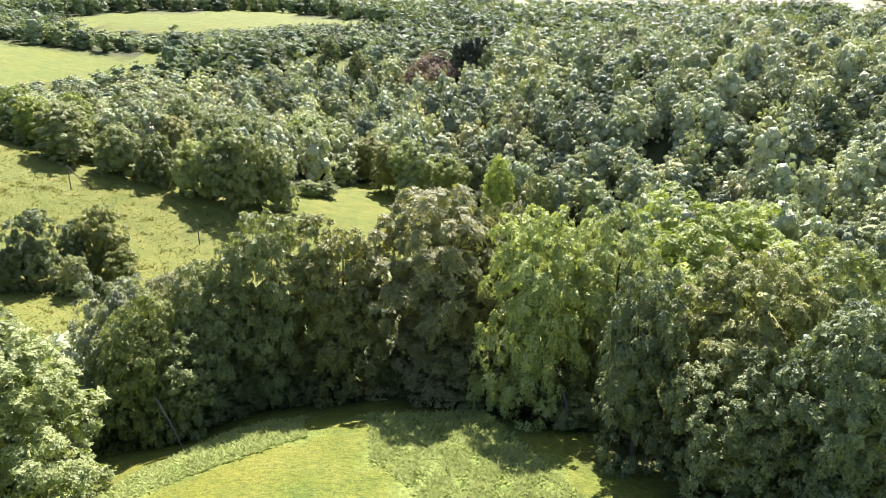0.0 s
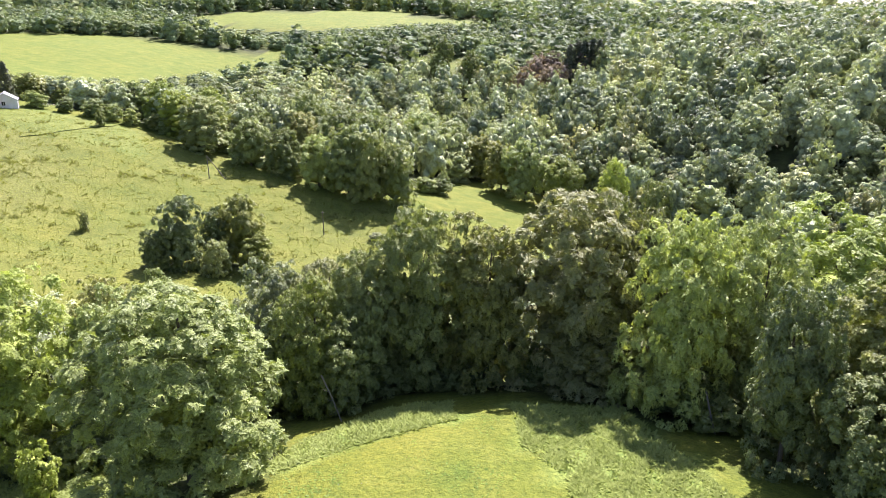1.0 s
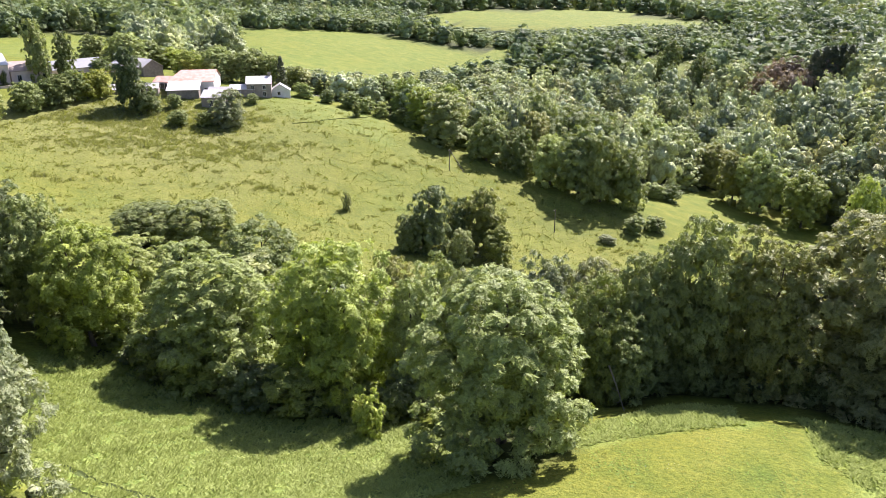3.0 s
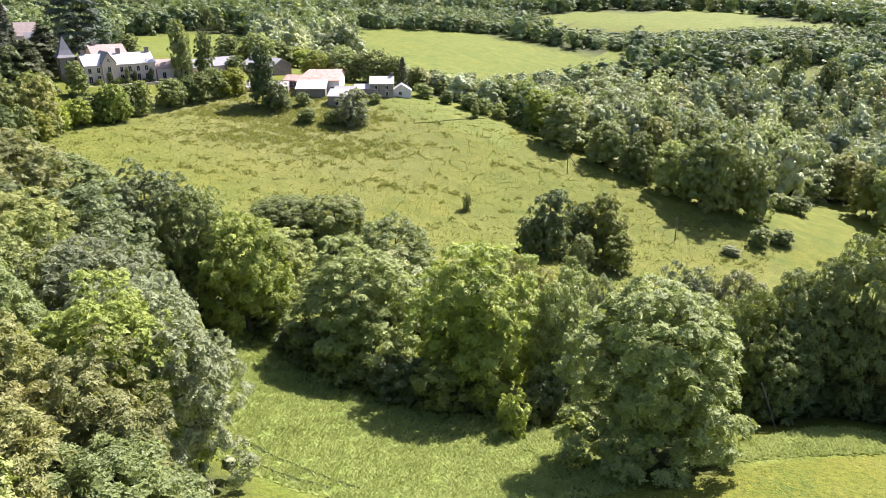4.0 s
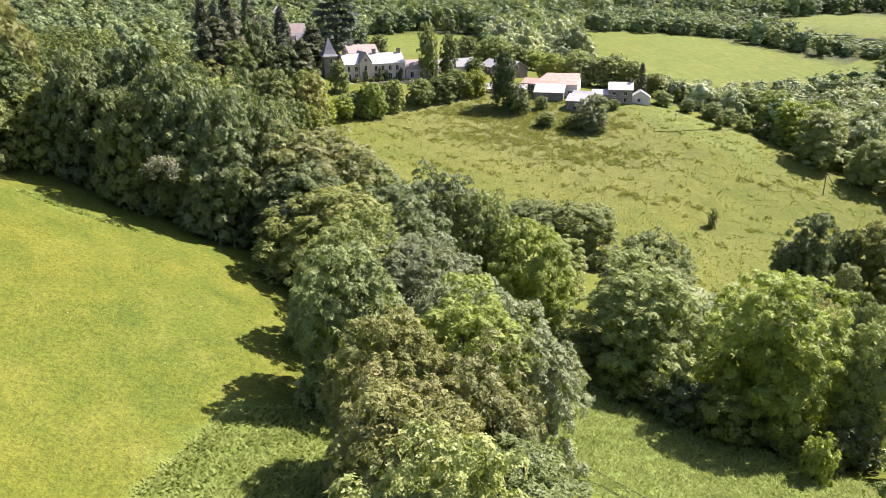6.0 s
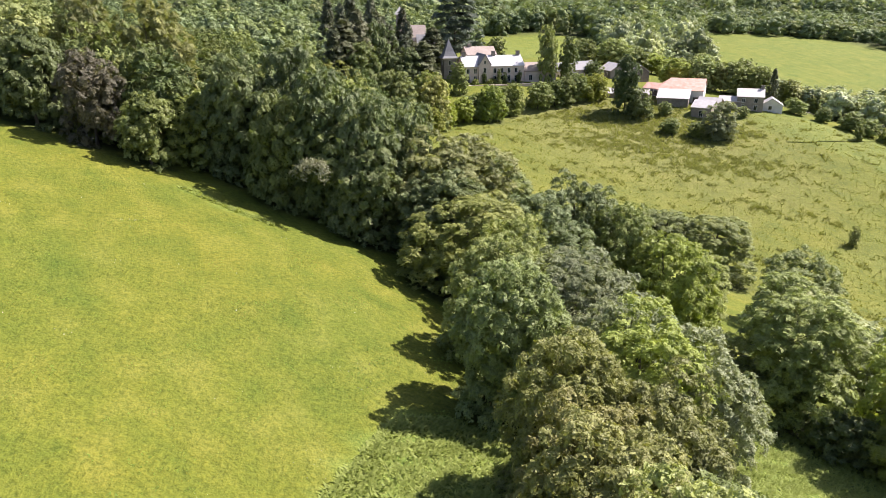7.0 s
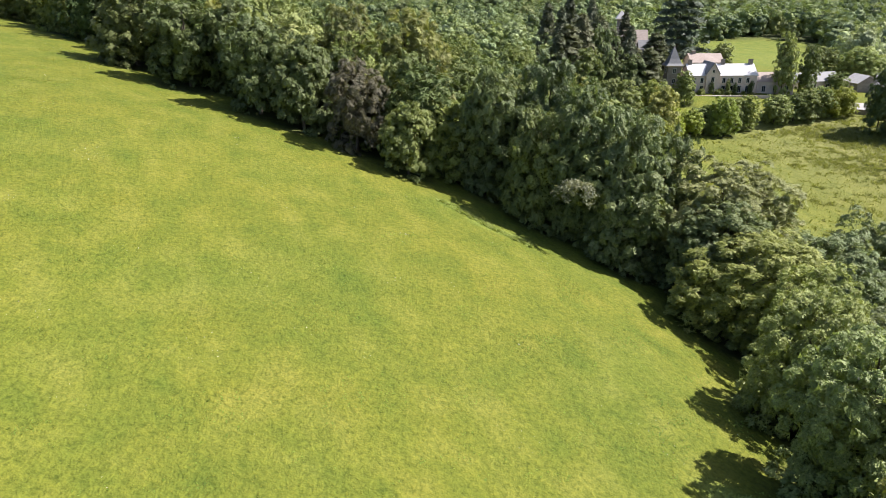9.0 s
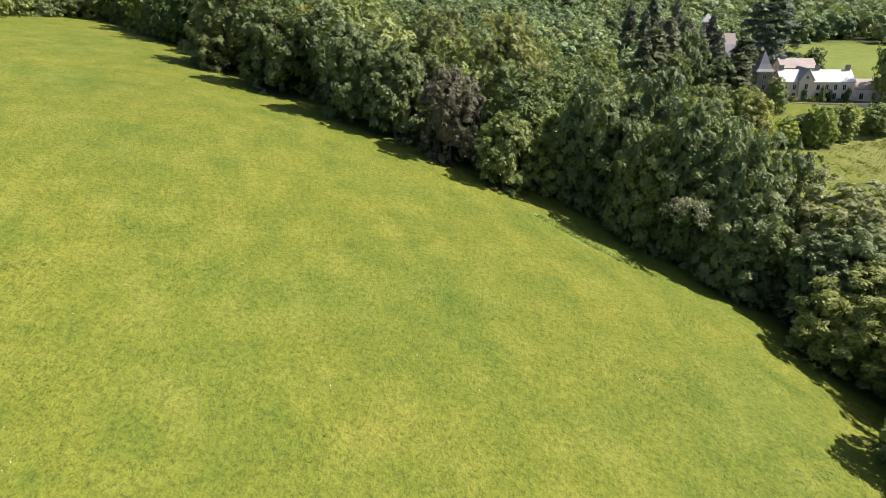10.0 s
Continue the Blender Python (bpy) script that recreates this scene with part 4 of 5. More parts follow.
bush_line([(-70, 226), (-58, 229), (-48, 236), (-40, 246)], 5, (5, 6.8), ("oak", "ash"), "under the tree row", 16)
bush_line([(-115, 23), (-129, 15), (-141, 7), (-152, 0), (-166, -15.8), (-183, -26), (-209, -38), (-238, -55)], 4.6, (4, 6.8), ("beech", "beech", "oak"), "under the upper hedge", 4)
bush_line([(-237.5, -54), (-275, -61), (-312, -67), (-296, -85), (-258, -94), (-222, -103)], 6.5, (10, 15), ("beech", "oak"), "along the upper hedge", 21)
bush_line([(-205, 82), (-216, 92), (-219, 108), (-221, 129), (-222, 152), (-221, 172)], 5, (8, 10.5), ("oak", "lime", "oak"), "along the manor garden", 5)
for vine_x, vine_y, vine_h in ((-251.3, 141.2, 4.2), (-249.4, 146.6, 5.6), (-248.5, 149.0, 4.4), (-246.6, 154.2, 5.2)):
    tree(vine_x, vine_y, vine_h, 1.1, "beech", "climbing the manor front")
bush_line([(-252.6, 136.6), (-245.4, 155.2)], 2.6, (1.3, 2.4), ("chestnut", "oak"), "before the manor front", 18)
bush_line([(-176, 219), (-162, 222), (-148, 229), (-130, 231), (-104, 229), (-72, 228), (-56, 230)], 6, (5, 6.8), ("oak", "ash"), "under the tree row", 6)
build_woods()
land_sheet()


# ---- low growth on the ground ----
def tufts(name, x, y, size, high, mat, label, category, seed, lean=0.5):
    """Blades and fronds rising from the ground at the places x, y."""
    rng = np.random.default_rng(seed)
    z = surface(x, y)
    n = len(x)
    a = rng.uniform(0, 6.283, n)
    s = size * rng.uniform(0.6, 1.4, n)
    hh = high * rng.uniform(0.5, 1.4, n)
    side = np.stack([np.cos(a), np.sin(a), np.zeros(n)], 1) * s[:, None] * 0.5
    tip = np.stack([-np.sin(a) * hh * lean, np.cos(a) * hh * lean, hh], 1) + rng.normal(size=(n, 3)) * hh[:, None] * 0.2
    p = np.stack([x, y, z - 0.03], 1)
    verts = np.stack([p - side, p + side, p + tip], 1).reshape(-1, 3)
    ob = new(name, mesh_from(name, verts, np.arange(n * 3).reshape(-1, 3), mat))
    return tagged(ob, label, category, kind="stuff")


def patchy(x, y, k, seed):
    rng = np.random.default_rng(seed)
    v = np.zeros(np.shape(x))
    for _ in range(6):
        a, p, f = rng.uniform(0, 6.28), rng.uniform(0, 6.28), k * rng.uniform(0.5, 2.0)
        v = v + np.sin(f * (x * np.cos(a) + y * np.sin(a)) + p)
    return v / 2.4


def in_poly(poly, n, rng):
    xs, ys = [p[0] for p in poly], [p[1] for p in poly]
    x, y = rng.uniform(min(xs), max(xs), n), rng.uniform(min(ys), max(ys), n)
    ok = inside(poly, x, y)
    return x[ok], y[ok]


def low_growth():
    rng = np.random.default_rng(8)
    fx, fy = [], []
    for poly in FERN_BEDS:
        area = (max(p[0] for p in poly) - min(p[0] for p in poly)) * (max(p[1] for p in poly) - min(p[1] for p in poly))
        x, y = in_poly(poly, int(area * 75), rng)
        keep = patchy(x, y, 1.3, 3) > rng.normal(size=len(x)) * 0.8 - 0.5
        fx.append(x[keep])
        fy.append(y[keep])
    fx, fy = np.concatenate(fx), np.concatenate(fy)
    tufts("bracken", fx, fy, 0.28, 0.25, FERN, "beds of pale green bracken fronds edging the pasture", "bracken", 1, 1.7)
    pasture = [(-215, -58), (-150, -20), (-105, 14), (-90, 12), (-80, 2), (-60, -4), (-45, 12), (-54, 18), (-30, 36), (-26, 45), (-14, 56), (4, 60), (12, 40), (0, 25), (-30, 5), (-45, -30), (-80, -62)]
    x, y = in_poly(pasture, 260000, rng)
    keep = patchy(x, y, 0.35, 4) + 0.5 * patchy(x, y, 1.1, 5) > rng.normal(size=len(x)) * 0.6 + 0.2
    tufts("grass", x[keep], y[keep], 0.16, 0.07, GRASS, "uneven tufts of sunlit grass across the pasture", "grass", 2, 2.2)
    keep = (patchy(x, y, 0.5, 6) + 0.7 * patchy(x, y, 1.7, 7) > 0.7) & (rng.uniform(size=len(x)) < 0.8)
    tufts("weeds", x[keep], y[keep], 0.24, 0.07, WEED, "low clumps of dark green weeds in the pasture", "weeds", 3, 3.0)
    keep = (patchy(x, y, 0.6, 8) > 1.0) & (rng.uniform(size=len(x)) < 0.10)
    tufts("flowers", x[keep], y[keep], 0.09, 0.10, FLOWER, "scattered small white meadow flowers", "flowers", 4, 0.3)
    meadow = [(-215, 95), (-200, 84), (-150, 92), (-80, 105), (-45, 130), (-40, 205), (-60, 215), (-130, 222), (-180, 212), (-218, 172)]
    x, y = in_poly(meadow, 60000, rng)
    brown = np.clip(1.25 - np.hypot((x + 192) / 50, (y - 160) / 34), 0, 1)
    keep = patchy(x, y, 0.45, 9) + 0.6 * patchy(x, y, 1.3, 10) + 2.4 * brown > rng.normal(size=len(x)) * 0.5 + 1.6
    cx, cy = np.repeat(x[keep], 8), np.repeat(y[keep], 8)
    tufts("rushes", cx + rng.normal(size=len(cx)) * 0.32, cy + rng.normal(size=len(cx)) * 0.32, 0.3, 0.5, RUSH, "brownish tussocks of rushes in rough meadow grass", "rushes", 5, 0.9)
    keep = ~keep & (rng.uniform(size=len(x)) < 0.45)
    tufts("meadow_grass", x[keep], y[keep], 0.45, 0.3, GRASS, "uneven tufts of yellow-green meadow grass", "grass", 6, 1.2)


low_growth()


def wheel_track(points, width, name="wheel_track", label="dark worn wheel track pressed through the bracken"):
    """A narrow worn rut along a line on the plan."""
    bm = bmesh.new()
    last = None
    fine = []
    for (ax, ay), (bx, by) in zip(points, points[1:]):
        fine += [(ax + (bx - ax) * k / 8, ay + (by - ay) * k / 8) for k in range(8)]
    rng = random.Random(4)
    for (ax, ay), (bx, by) in zip(fine, fine[1:]):
        d = math.hypot(bx - ax, by - ay)
        nx, ny = -(by - ay) / d, (bx - ax) / d
        w = width * rng.uniform(0.35, 0.7)
        pair = [bm.verts.new((ax + nx * q, ay + ny * q, float(surface(ax, ay)) + z)) for q, z in ((-w * 1.7, 0.12), (-w, 0.03), (w, 0.03), (w * 1.7, 0.12))]
        if last:
            for i in range(3):
                bm.faces.new((last[i], last[i + 1], pair[i + 1], pair[i]))
        last = pair
    me = bpy.data.meshes.new(name)
    bm.to_mesh(me)
    bm.free()
    me.materials.append(TRACK)
    tagged(new(name, me), label, "track", kind="structure")


for line in RUTS:
    wheel_track(line, 0.42)
wheel_track([(-158.0, 189.0), (-154.5, 195.0), (-151.3, 203.6), (-147.0, 218.8), (-147.9, 239.4)], 0.4, "ditch", "shallow dark ditch crossing the meadow grass")


# ---- buildings ----
def part(name, bm, mat, parent, label=""):
    me = bpy.data.meshes.new(name)
    bm.to_mesh(me)
    bm.free()
    me.materials.append(mat)
    ob = new(name, me)
    ob.parent = parent
    if label:
        ob["label"] = label
    return ob


def block(bm, x0, x1, y0, y1, z0, z1):
    m = Matrix.Translation(((x0 + x1) / 2, (y0 + y1) / 2, (z0 + z1) / 2)) @ Matrix.Diagonal((x1 - x0, y1 - y0, z1 - z0, 1))
    bmesh.ops.create_cube(bm, size=1, matrix=m)


def prism(bm, x0, x1, ridge_z, eave_z, half, y0=0.0, thick=0.0):
    """A gable-shaped solid along x: base at eave_z."""
    pts = [(y0 - half, eave_z), (y0 + half, eave_z), (y0, ridge_z)]
    a = [bm.verts.new((x0, py, pz)) for py, pz in pts]
    b = [bm.verts.new((x1, py, pz)) for py, pz in pts]
    bm.faces.new(a[::-1])
    bm.faces.new(b)
    for i in range(3):
        j = (i + 1) % 3
        bm.faces.new((a[i], a[j], b[j], b[i]))


def slab(bm, a, b, c, d, thick):
    """A roof slope through four corners with a thickness below it."""
    n = (Vector(b) - Vector(a)).cross(Vector(d) - Vector(a)).normalized() * thick
    top = [bm.verts.new(p) for p in (a, b, c, d)]
    bot = [bm.verts.new(Vector(p) - n) for p in (a, b, c, d)]
    bm.faces.new(top)
    bm.faces.new(bot[::-1])
    for i in range(4):
        j = (i + 1) % 4
        bm.faces.new((top[j], top[i], bot[i], bot[j]))


def house(name, x, y, turn, length, depth, eave, ridge, wall, roof, label, windows=(), roof2=None, chimneys=(), base=None, over=0.3):
    """A gabled house along its own x; windows as (side, u, z, w, h) with side 'f' (-y), 'b', 'e' (+x end), 'w'."""
    root = new(name)
    root.location = (x, y, float(land(x, y)) if base is None else base)
    root.rotation_euler = (0, 0, radians(turn))
    tagged(root, label, "building")
    bm = bmesh.new()
    block(bm, -length / 2, length / 2, -depth / 2, depth / 2, -2.0, eave)
    prism(bm, -length / 2, length / 2, ridge - 0.25, eave, depth / 2)
    part("wall", bm, wall, root)
    e = over
    k = (ridge - eave) / (depth / 2)
    for s, mat in ((-1, roof), (1, roof2 or roof)):
        bm = bmesh.new()
        p = [(-length / 2 - e, s * (depth / 2 + e), eave - e * k), (length / 2 + e, s * (depth / 2 + e), eave - e * k), (length / 2 + e, 0, ridge), (-length / 2 - e, 0, ridge)]
        slab(bm, *(p if s < 0 else p[::-1]), 0.18)
        part("roof", bm, mat, root)
    for u, w, hh in chimneys:
        bm = bmesh.new()
        block(bm, u - w / 2, u + w / 2, -w * 0.35, w * 0.35, ridge - 1.0, ridge + hh)
        block(bm, u - w / 2 - 0.08, u + w / 2 + 0.08, -w * 0.35 - 0.08, w * 0.35 + 0.08, ridge + hh - 0.18, ridge + hh)
        part("chimney", bm, GREY_STONE, root)
    for side, u, z, w, hh in windows:
        opening(root, side, u, z, w, hh, length, depth)
    return root


def opening(root, side, u, z, w, hh, length, depth, kind="window"):
    frame_bm, pane_bm = bmesh.new(), bmesh.new()
    t = 0.10
    for a0, a1, b0, b1 in ((-w / 2 - t, w / 2 + t, z - t, z), (-w / 2 - t, w / 2 + t, z + hh, z + hh + t), (-w / 2 - t, -w / 2, z, z + hh), (w / 2, w / 2 + t, z, z + hh), (-0.03, 0.03, z, z + hh)):
        block(frame_bm, a0, a1, -0.07, 0.02, b0, b1)
    block(pane_bm, -w / 2, w / 2, -0.03, 0.0, z, z + hh)
    place = {"f": Matrix.Translation((u, -depth / 2, 0)), "b": Matrix.Translation((u, depth / 2, 0)) @ Matrix.Rotation(math.pi, 4, "Z"),
             "e": Matrix.Translation((length / 2, u, 0)) @ Matrix.Rotation(math.pi / 2, 4, "Z"), "w": Matrix.Translation((-length / 2, u, 0)) @ Matrix.Rotation(-math.pi / 2, 4, "Z")}[side]
    win = part(kind, frame_bm, WHITE_WALL, root)
    win.matrix_basis = place
    pane = part("pane", pane_bm, GLASS, win)
    return win


def drooping_branch(x, y, z, seed):
    """Bare grey limbs hanging out of the hedge with thin silvery sprays."""
    rng = np.random.default_rng(seed)
    root = new("grey_branch")
    root.location = (x, y, z)
    tagged(root, "pale grey drooping branch with sparse silvery leaves hanging from hedge", "branch")
    spots = []
    for i in range(9):
        a = rng.uniform(-2.3, 0.5)
        reach, drop = rng.uniform(2.0, 4.2), rng.uniform(0.6, 2.6)
        path = [np.array([math.cos(a) * reach * f, math.sin(a) * reach * f, 1.1 * math.sin(2.2 * f) - drop * f * f]) for f in np.linspace(0, 1, 7)]
        bm = bmesh.new()
        ring = None
        for k, p in enumerate(path):
            w = 0.07 * (1 - k / 7.5)
            now = [bm.verts.new((p[0] + w * math.cos(t), p[1] + w * math.sin(t), p[2])) for t in (0, 1.57, 3.14, 4.71)]
            if ring:
                for q in range(4):
                    bm.faces.new((ring[q], ring[(q + 1) % 4], now[(q + 1) % 4], now[q]))
            ring = now
        part("limb", bm, PALE_BARK, root)
        spots += [p + rng.normal(size=(26, 3)) * [0.28, 0.28, 0.22] for p in path[2:]]
    pos = np.concatenate(spots)
    if len(pos):
        me = mesh_from("leaf_spray", sprays(rng, pos, unit(rng.normal(size=(len(pos), 3)) + [0, 0, 0.8]), 0.26), np.arange(len(pos) * 3).reshape(-1, 3), SILVER)
        foliage = tagged(new("leaf_spray", me), "sparse silvery leaves along the limbs", kind="stuff")
        foliage.parent = root


def manor():
    """The long stone manor: main wing, corner tower with a steep spire, rear wing and low outbuildings."""
    front = []
    for u in (-10.2, -7.4, 0.2, 3.0, 5.8, 8.6):
        front += [("f", u, 0.7, 1.1, 2.2), ("f", u, 3.9, 1.0, 1.7)]
    # front slope has the glint painted in, rear slope is plain slate
    house("manor_house", -255.7, 147.4, 69.3, 23.5, 10, 6.6, 10.0, STONE, PALE_GLINT_SLATE, "long two-storey pale stone manor with sun-glint-coloured slate roof", front, SLATE, [(-10.6, 1.3, 1.4), (1.0, 1.3, 1.5), (10.8, 1.3, 1.5)], 14.4)
    house("manor_gable", -256.3, 143.4, -20.7, 10, 4.6, 7.4, 10.9, STONE, SLATE, "gabled front bay of the stone manor", [("e", 0, 4.2, 1.0, 1.7), ("e", 0, 7.4, 0.7, 1.0), ("e", 0, 0.6, 1.4, 2.4)], None, (), 14.4)
    house("manor_rear_wing", -280, 160.4, 69.3, 12.3, 10, 8.0, 10.9, STONE, BROWN_TILE, "brown-roofed rear wing of the manor", [("f", -4, 5, 1, 1.6), ("f", 0, 5, 1, 1.6), ("f", 4, 5, 1, 1.6)], None, [(-4, 1.3, 1.0)], 15.0)
    house("manor_side_wing", -249.5, 165.5, 69.3, 13, 8, 4.6, 7.4, STONE, BROWN_TILE, "lower brown-roofed side wing of the manor", [("f", -4, 1, 1.2, 2), ("f", 0, 1, 1.2, 2), ("f", 4, 1, 1.2, 2)], None, (), 14.0)
    terrace = new("terrace_wall")
    terrace.location = (-246.6, 145.2, 13.4)
    terrace.rotation_euler = (0, 0, radians(69.3))
    tagged(terrace, "low pale stone terrace wall before the manor", "wall")
    for i in range(7):
        bm = bmesh.new()
        block(bm, -14 + 4 * i, -10.06 + 4 * i, -0.2, 0.2, -1.5, 1.0)
        block(bm, -14.02 + 4 * i, -10.04 + 4 * i, -0.28, 0.28, 1.0, 1.14)
        part("wall_section", bm, STONE, terrace)
    house("coach_house", -254, 187, 85, 24, 8, 4.2, 7.0, STONE, SLATE, "long low stone coach house with slate roof", [("f", -6, 0.8, 1.6, 2.2), ("f", 0, 0.8, 1.6, 2.2), ("f", 6, 0.8, 1.6, 2.2)], None, (), 13.0)
    tower = new("manor_tower")
    tower.location = (-263.5, 133.5, 15.2)
    tower.rotation_euler = (0, 0, radians(-20.7))
    tagged(tower, "square stone tower with a steep slate spire", "tower")
    bm = bmesh.new()
    block(bm, -2.4, 2.4, -2.4, 2.4, -2, 8.6)
    part("wall", bm, GREY_STONE, tower)
    bm = bmesh.new()
    block(bm, -2.6, 2.6, -2.6, 2.6, 8.1, 8.6)
    part("cornice", bm, STONE, tower)
    bm = bmesh.new()
    rings = [(3.2, 8.5), (2.4, 9.3), (1.7, 10.8), (1.0, 12.7), (0.4, 14.3), (0.05, 15.2)]
    loops = [[bm.verts.new((sx * w, sy * w, z)) for sx, sy in ((-1, -1), (1, -1), (1, 1), (-1, 1))] for w, z in rings]
    bm.faces.new(loops[0][::-1])
    bm.faces.new(loops[-1])
    for lo, hi in zip(loops, loops[1:]):
        for i in range(4):
            bm.faces.new((lo[i], lo[(i + 1) % 4], hi[(i + 1) % 4], hi[i]))
    part("spire", bm, SLATE, tower)
    for u in (0,):
        opening(tower, "e", u, 6.0, 1.0, 1.5, 4.8, 4.8)
        opening(tower, "f", u, 6.0, 1.0, 1.5, 4.8, 4.8)
        opening(tower, "e", u, 2.4, 1.0, 1.6, 4.8, 4.8)


def farm():
    """The farmyard: big rust-roofed barn with lean-tos, the farmhouse and small sheds."""
    barn = new("barn")
    barn.location = (-200.5, 204.5, 7.6)
    barn.rotation_euler = (0, 0, radians(33))
    tagged(barn, "large stone barn with a hipped rust-red and white sheet roof", "building")
    bm = bmesh.new()
    block(bm, -16.2, -0.3, -9.7, 9.7, -2, 5.6)
    gable = [bm.verts.new(p) for p in ((-0.3, -9.7, 5.6), (-0.3, 9.7, 5.6), (-0.3, 0, 8.8), (-0.8, -9.7, 5.6), (-0.8, 9.7, 5.6), (-0.8, 0, 8.8))]
    for q in ((0, 1, 2), (5, 4, 3), (0, 2, 5, 3), (2, 1, 4, 5)):
        bm.faces.new([gable[k] for k in q])
    part("wall", bm, WHITE_WALL, barn)
    bm = bmesh.new()
    block(bm, -15.2, -4.7, -16.5, -9.72, -2, 3.6)
    part("side_wall", bm, GREY_STONE, barn, "dark stone wall of the lower aisle")
    for corners, mat in ((((-16.8, -10.2, 5.75), (0, -10.2, 5.75), (0, 0, 9.0), (-12.5, 0, 9.0)), RUST), (((0, 10.2, 5.75), (-16.8, 10.2, 5.75), (-12.5, 0, 9.0), (0, 0, 9.0)), RUST)):
        bm = bmesh.new()
        slab(bm, *corners, 0.16)
        part("roof", bm, mat, barn)
    bm = bmesh.new()
    hip = [bm.verts.new(p) for p in ((-16.8, 10.2, 5.75), (-16.8, -10.2, 5.75), (-12.5, 0, 9.0), (-16.6, 10.1, 5.6), (-16.6, -10.1, 5.6), (-12.5, 0, 8.85))]
    for q in ((0, 1, 2), (5, 4, 3), (0, 3, 4, 1), (1, 4, 5, 2), (2, 5, 3, 0)):
        bm.faces.new([hip[k] for k in q])
    part("hip", bm, RUST, barn)
    bm = bmesh.new()
    slab(bm, (-15.6, -16.9, 3.65), (-4.3, -16.9, 3.65), (-4.3, -9.4, 6.06), (-15.6, -9.4, 6.06), 0.1)
    part("roof_sheet", bm, TIN, barn, "newer pale sheets on the lower aisle")
    bm = bmesh.new()
    block(bm, -3.6, -1.2, -9.82, -9.68, -0.5, 3.4)
    part("barn_door", bm, DARK_WOOD, barn, "dark boarded door")
    house("rust_shed", -213.5, 193.5, 15, 8, 7, 2.8, 4.4, DARK_WOOD, RUST, "open shed under a rust-red roof", [("f", 0, 0.2, 3, 2.2)], None, (), 10.4)
    house("stone_shed", -187.6, 187, 20, 6.6, 8, 3.6, 5.6, GREY_STONE, TIN, "small grey stone shed with a pale roof", [("f", 0, 0.4, 1.2, 2.0), ("e", 0, 2.0, 1.0, 1.0)], None, (), 6.2)
    house("lean_to", -189.5, 192.5, 20, 7.5, 4.5, 3.8, 5.2, GREY_STONE, TIN, "low lean-to with a pale sheet roof between barn and stone shed", [("f", -1.5, 0.3, 1.4, 2)], None, (), 6.9)
    house("farm_stable", -188, 202, 35, 7.5, 6.5, 3.2, 4.6, GREY_STONE, TIN, "low grey stable with pale sheet roof", [("f", -1, 0.4, 1.4, 2)], None, (), 7.4)
    house("farmhouse", -183.5, 206.5, 35, 8.5, 9, 5.4, 7.6, GREY_STONE, TIN, "two-storey grey farmhouse with pale roof and end chimney", [("f", -2.2, 0.8, 1, 1.6), ("f", 1.8, 0.8, 1, 1.6), ("f", -2.2, 3.3, 1, 1.3), ("f", 1.8, 3.3, 1, 1.3)], None, [(3.7, 1.0, 1.2)], 7.0)
    house("white_annex", -178.6, 212.2, 125, 6, 7, 2.6, 4.8, WHITE_WALL, PALE_GLINT_SLATE, "white rendered annex with sloping roof beside the farmhouse", [("f", 0, 0.8, 1.2, 1.4), ("w", 0.5, 0.9, 1.0, 1.2)], None, (), 6.8)
    house("garden_shed", -216.5, 180, 38, 16, 6, 2.4, 3.9, GREY_STONE, TIN, "long garden shed with a pale sheet roof", [("f", 0, 0.4, 1.6, 1.8)], None, (), 9.6)
    yard = new("garden_wall")
    yard.location = (-177.2, 219, 5.6)
    tagged(yard, "low dry-stone wall edging the farm garden", "wall")
    bm = bmesh.new()
    for i in range(17):
        block(bm, -0.25, 0.25, -17 + 2 * i, -15.0 + 2 * i - 0.02, -1.5, 1.3 - 0.16 * i + 0.1 * (i % 2))
    part("coping", bm, GREY_STONE, yard)
    house("cottage", -238, 208, -20, 11, 8, 3.6, 6.2, GREY_STONE, TIN, "small cottage with a pale roof", [("f", -2, 0.9, 1, 1.4), ("f", 2, 0.9, 1, 1.4)], None, (), 12.9)
    house("cottage", -245, 204, -20, 10, 8, 3.4, 6.0, GREY_STONE, TIN, "small cottage with a pale roof", [("f", -2, 0.9, 1, 1.4), ("f", 2, 0.9, 1, 1.4)], None, (), 13.4)
    house("tool_shed", -234, 227, -30, 5, 5, 3.0, 4.6, DARK_WOOD, TIN, "small dark tool shed with a pale roof", [("f", 0, 0.4, 1.2, 1.8)], None, (), 11.2)
    house("chapel", -293, 136.5, 62, 10, 8, 9.2, 13.6, STONE, BROWN_TILE, "stone chapel with a brown roof among tall conifers", [("f", -3, 5, 0.9, 2.4), ("f", 2, 5, 0.9, 2.4)], None, (), 21.0)
    house("blue_roofed_lodge", -281, 135.5, 62, 8, 6, 9.0, 11.9, GREY_STONE, SLATE, "small lodge with blue-grey slate roof", [("f", 0, 5, 1, 1.5)], None, (), 19.5)
    belfry = new("bell_tower")
    belfry.location = (-298, 133.8, 19.5)
    belfry.rotation_euler = (0, 0, radians(-28))
    tagged(belfry, "slender stone bell tower with a pale overhanging cap", "tower")
    bm = bmesh.new()
    block(bm, -1.5, 1.5, -1.5, 1.5, -2, 19.0)
    part("wall", bm, GREY_STONE, belfry)
    for z in (15.6, 18.8):
        bm = bmesh.new()
        block(bm, -1.7, 1.7, -1.7, 1.7, z, z + 0.35)
        part("cornice", bm, STONE, belfry)
    bm = bmesh.new()
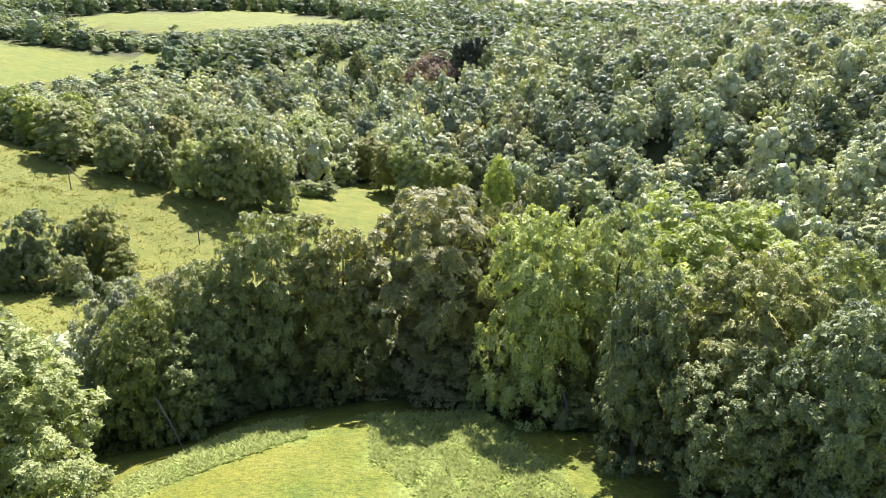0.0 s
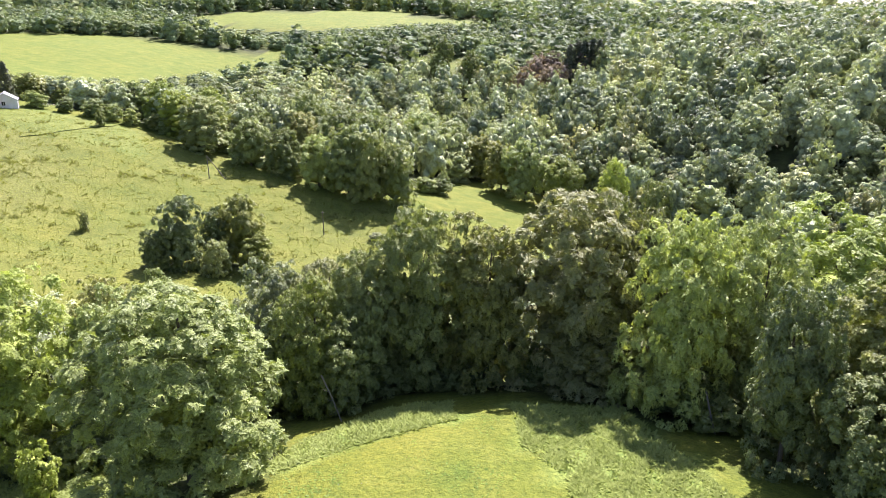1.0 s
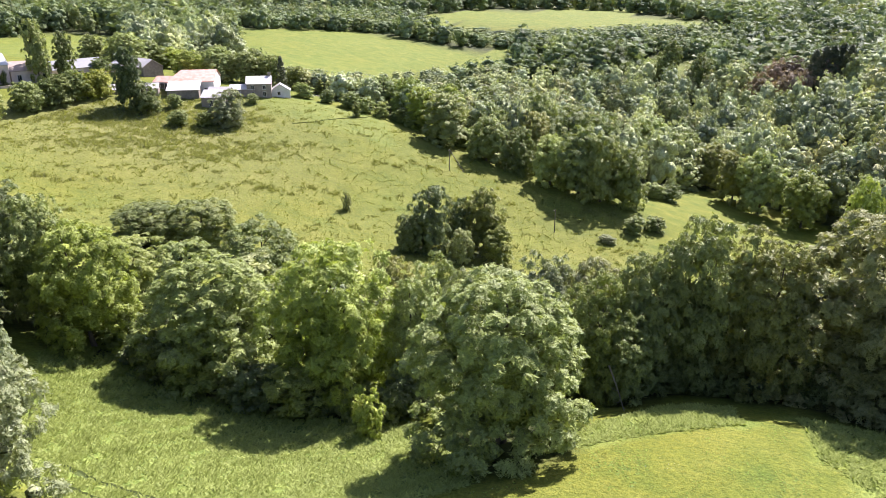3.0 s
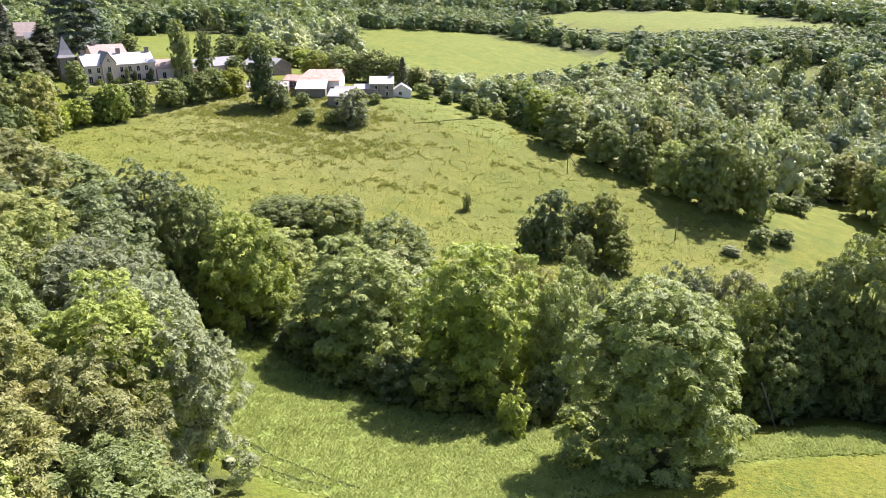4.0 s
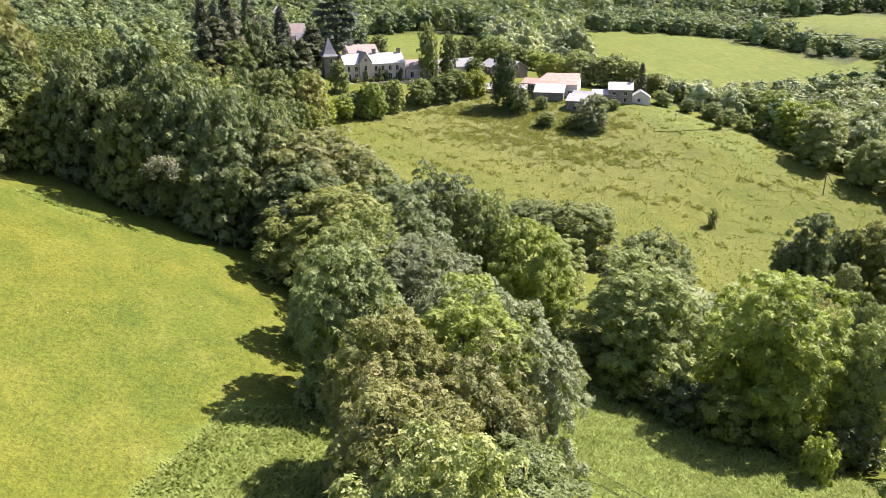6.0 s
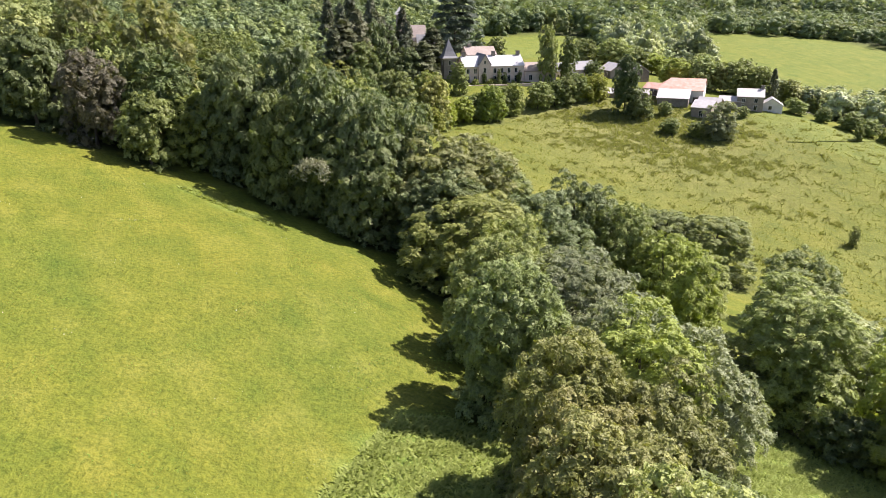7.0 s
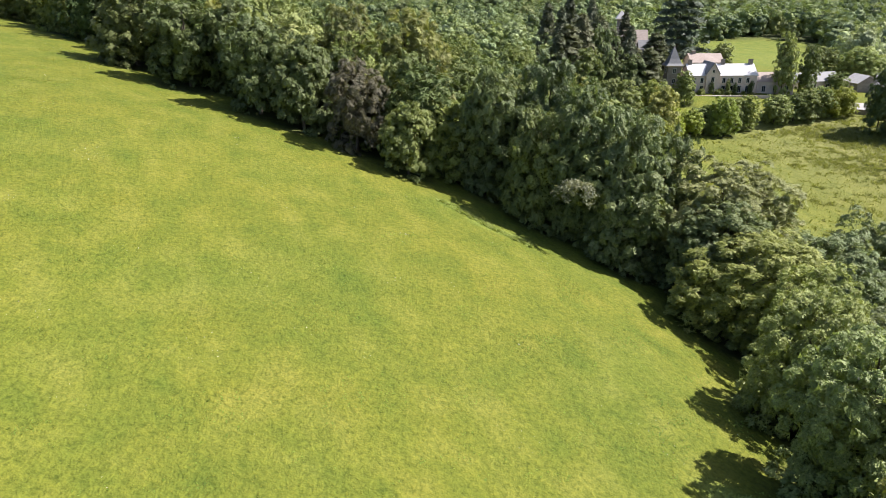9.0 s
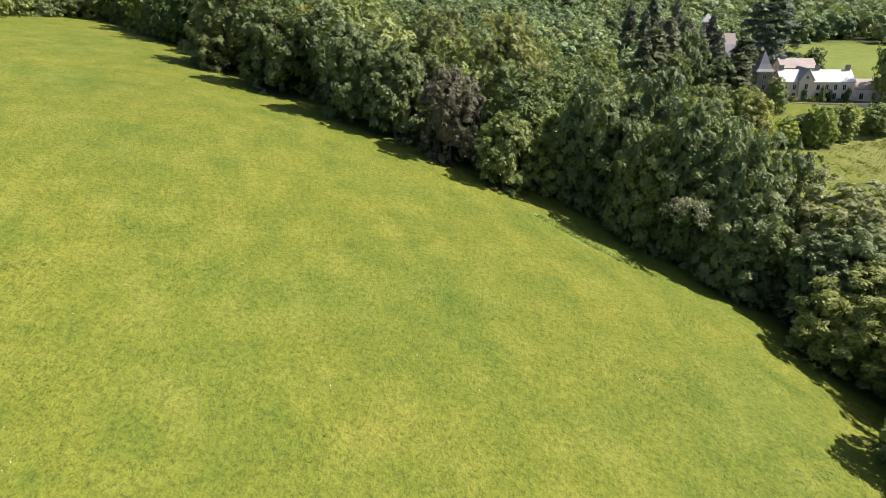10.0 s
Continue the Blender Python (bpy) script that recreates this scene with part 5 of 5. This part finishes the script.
    bmesh.ops.create_cone(bm, cap_ends=True, segments=4, radius1=3.2, radius2=0.15, depth=3.0, matrix=Matrix.Translation((0, 0, 20.65)) @ Matrix.Rotation(math.pi / 4, 4, "Z"))
    part("cap", bm, TIN, belfry)
    for side in "fe":
        opening(belfry, side, 0, 16.4, 0.9, 1.7, 3.0, 3.0)



manor()
farm()


def pole(x, y, h, stay=False):
    root = new("utility_pole")
    root.location = (x, y, float(land(x, y)))
    tagged(root, "weathered grey wooden utility pole standing in the meadow", "pole", "poles across the meadow")
    bm = bmesh.new()
    bmesh.ops.create_cone(bm, cap_ends=True, segments=10, radius1=0.17, radius2=0.11, depth=h + 0.6, matrix=Matrix.Translation((0, 0, h / 2 - 0.3)))
    part("shaft", bm, POLE_WOOD, root)
    bm = bmesh.new()
    block(bm, -0.5, 0.5, -0.06, 0.06, h - 0.5, h - 0.38)
    part("crossarm", bm, POLE_WOOD, root)
    if stay:
        bm = bmesh.new()
        bmesh.ops.create_cone(bm, cap_ends=True, segments=8, radius1=0.12, radius2=0.1, depth=8.4, matrix=look((2.6, 0, h / 2 - 0.1), (5.2, 0, -0.2)))
        part("stay", bm, POLE_WOOD, root)


pole(-66.4, 186.2, 6.8)
pole(-106, 200.5, 7.0, True)

drooping_branch(-123.2, 11.9, 24.3, 3)


def dead_limb(x, y, z, reach, seed):
    """A bare broken limb leaning out of the hedge to the ground, with a few side twigs."""
    rng = np.random.default_rng(seed)
    root = new("dead_limb")
    root.location = (x, y, z)
    tagged(root, "bare grey broken limb leaning out of the hedge", "branch")

    def stick(p0, p1, r0, r1, name):
        bm = bmesh.new()
        axis = Vector(p1) - Vector(p0)
        side = axis.cross(Vector((0.3, 0.2, 1))).normalized()
        other = axis.cross(side).normalized()
        ring = None
        for k in range(6):
            f = k / 5
            c = Vector(p0) + axis * f + side * 0.12 * math.sin(5 * f + seed)
            w = r0 + (r1 - r0) * f
            now = [bm.verts.new(c + side * w * math.cos(a) + other * w * math.sin(a)) for a in (0, 1.26, 2.51, 3.77, 5.03)]
            if ring:
                for q in range(5):
                    bm.faces.new((ring[q], ring[(q + 1) % 5], now[(q + 1) % 5], now[q]))
            ring = now
        part(name, bm, POLE_WOOD, root)
    stick((0, 0, 0), reach, 0.11, 0.04, "limb")
    for f in (0.35, 0.55, 0.75, 0.9):
        base = Vector(reach) * f
        stick(base, base + Vector((rng.uniform(-0.9, 0.9), rng.uniform(-0.9, 0.3), rng.uniform(-0.2, 0.7))), 0.035, 0.01, "twig")


dead_limb(-26.2, 57.8, 4.6, (2.2, -1.2, -4.6), 2)
dead_limb(10.6, 58.6, 5.0, (0.9, -1.6, -3.6), 5)
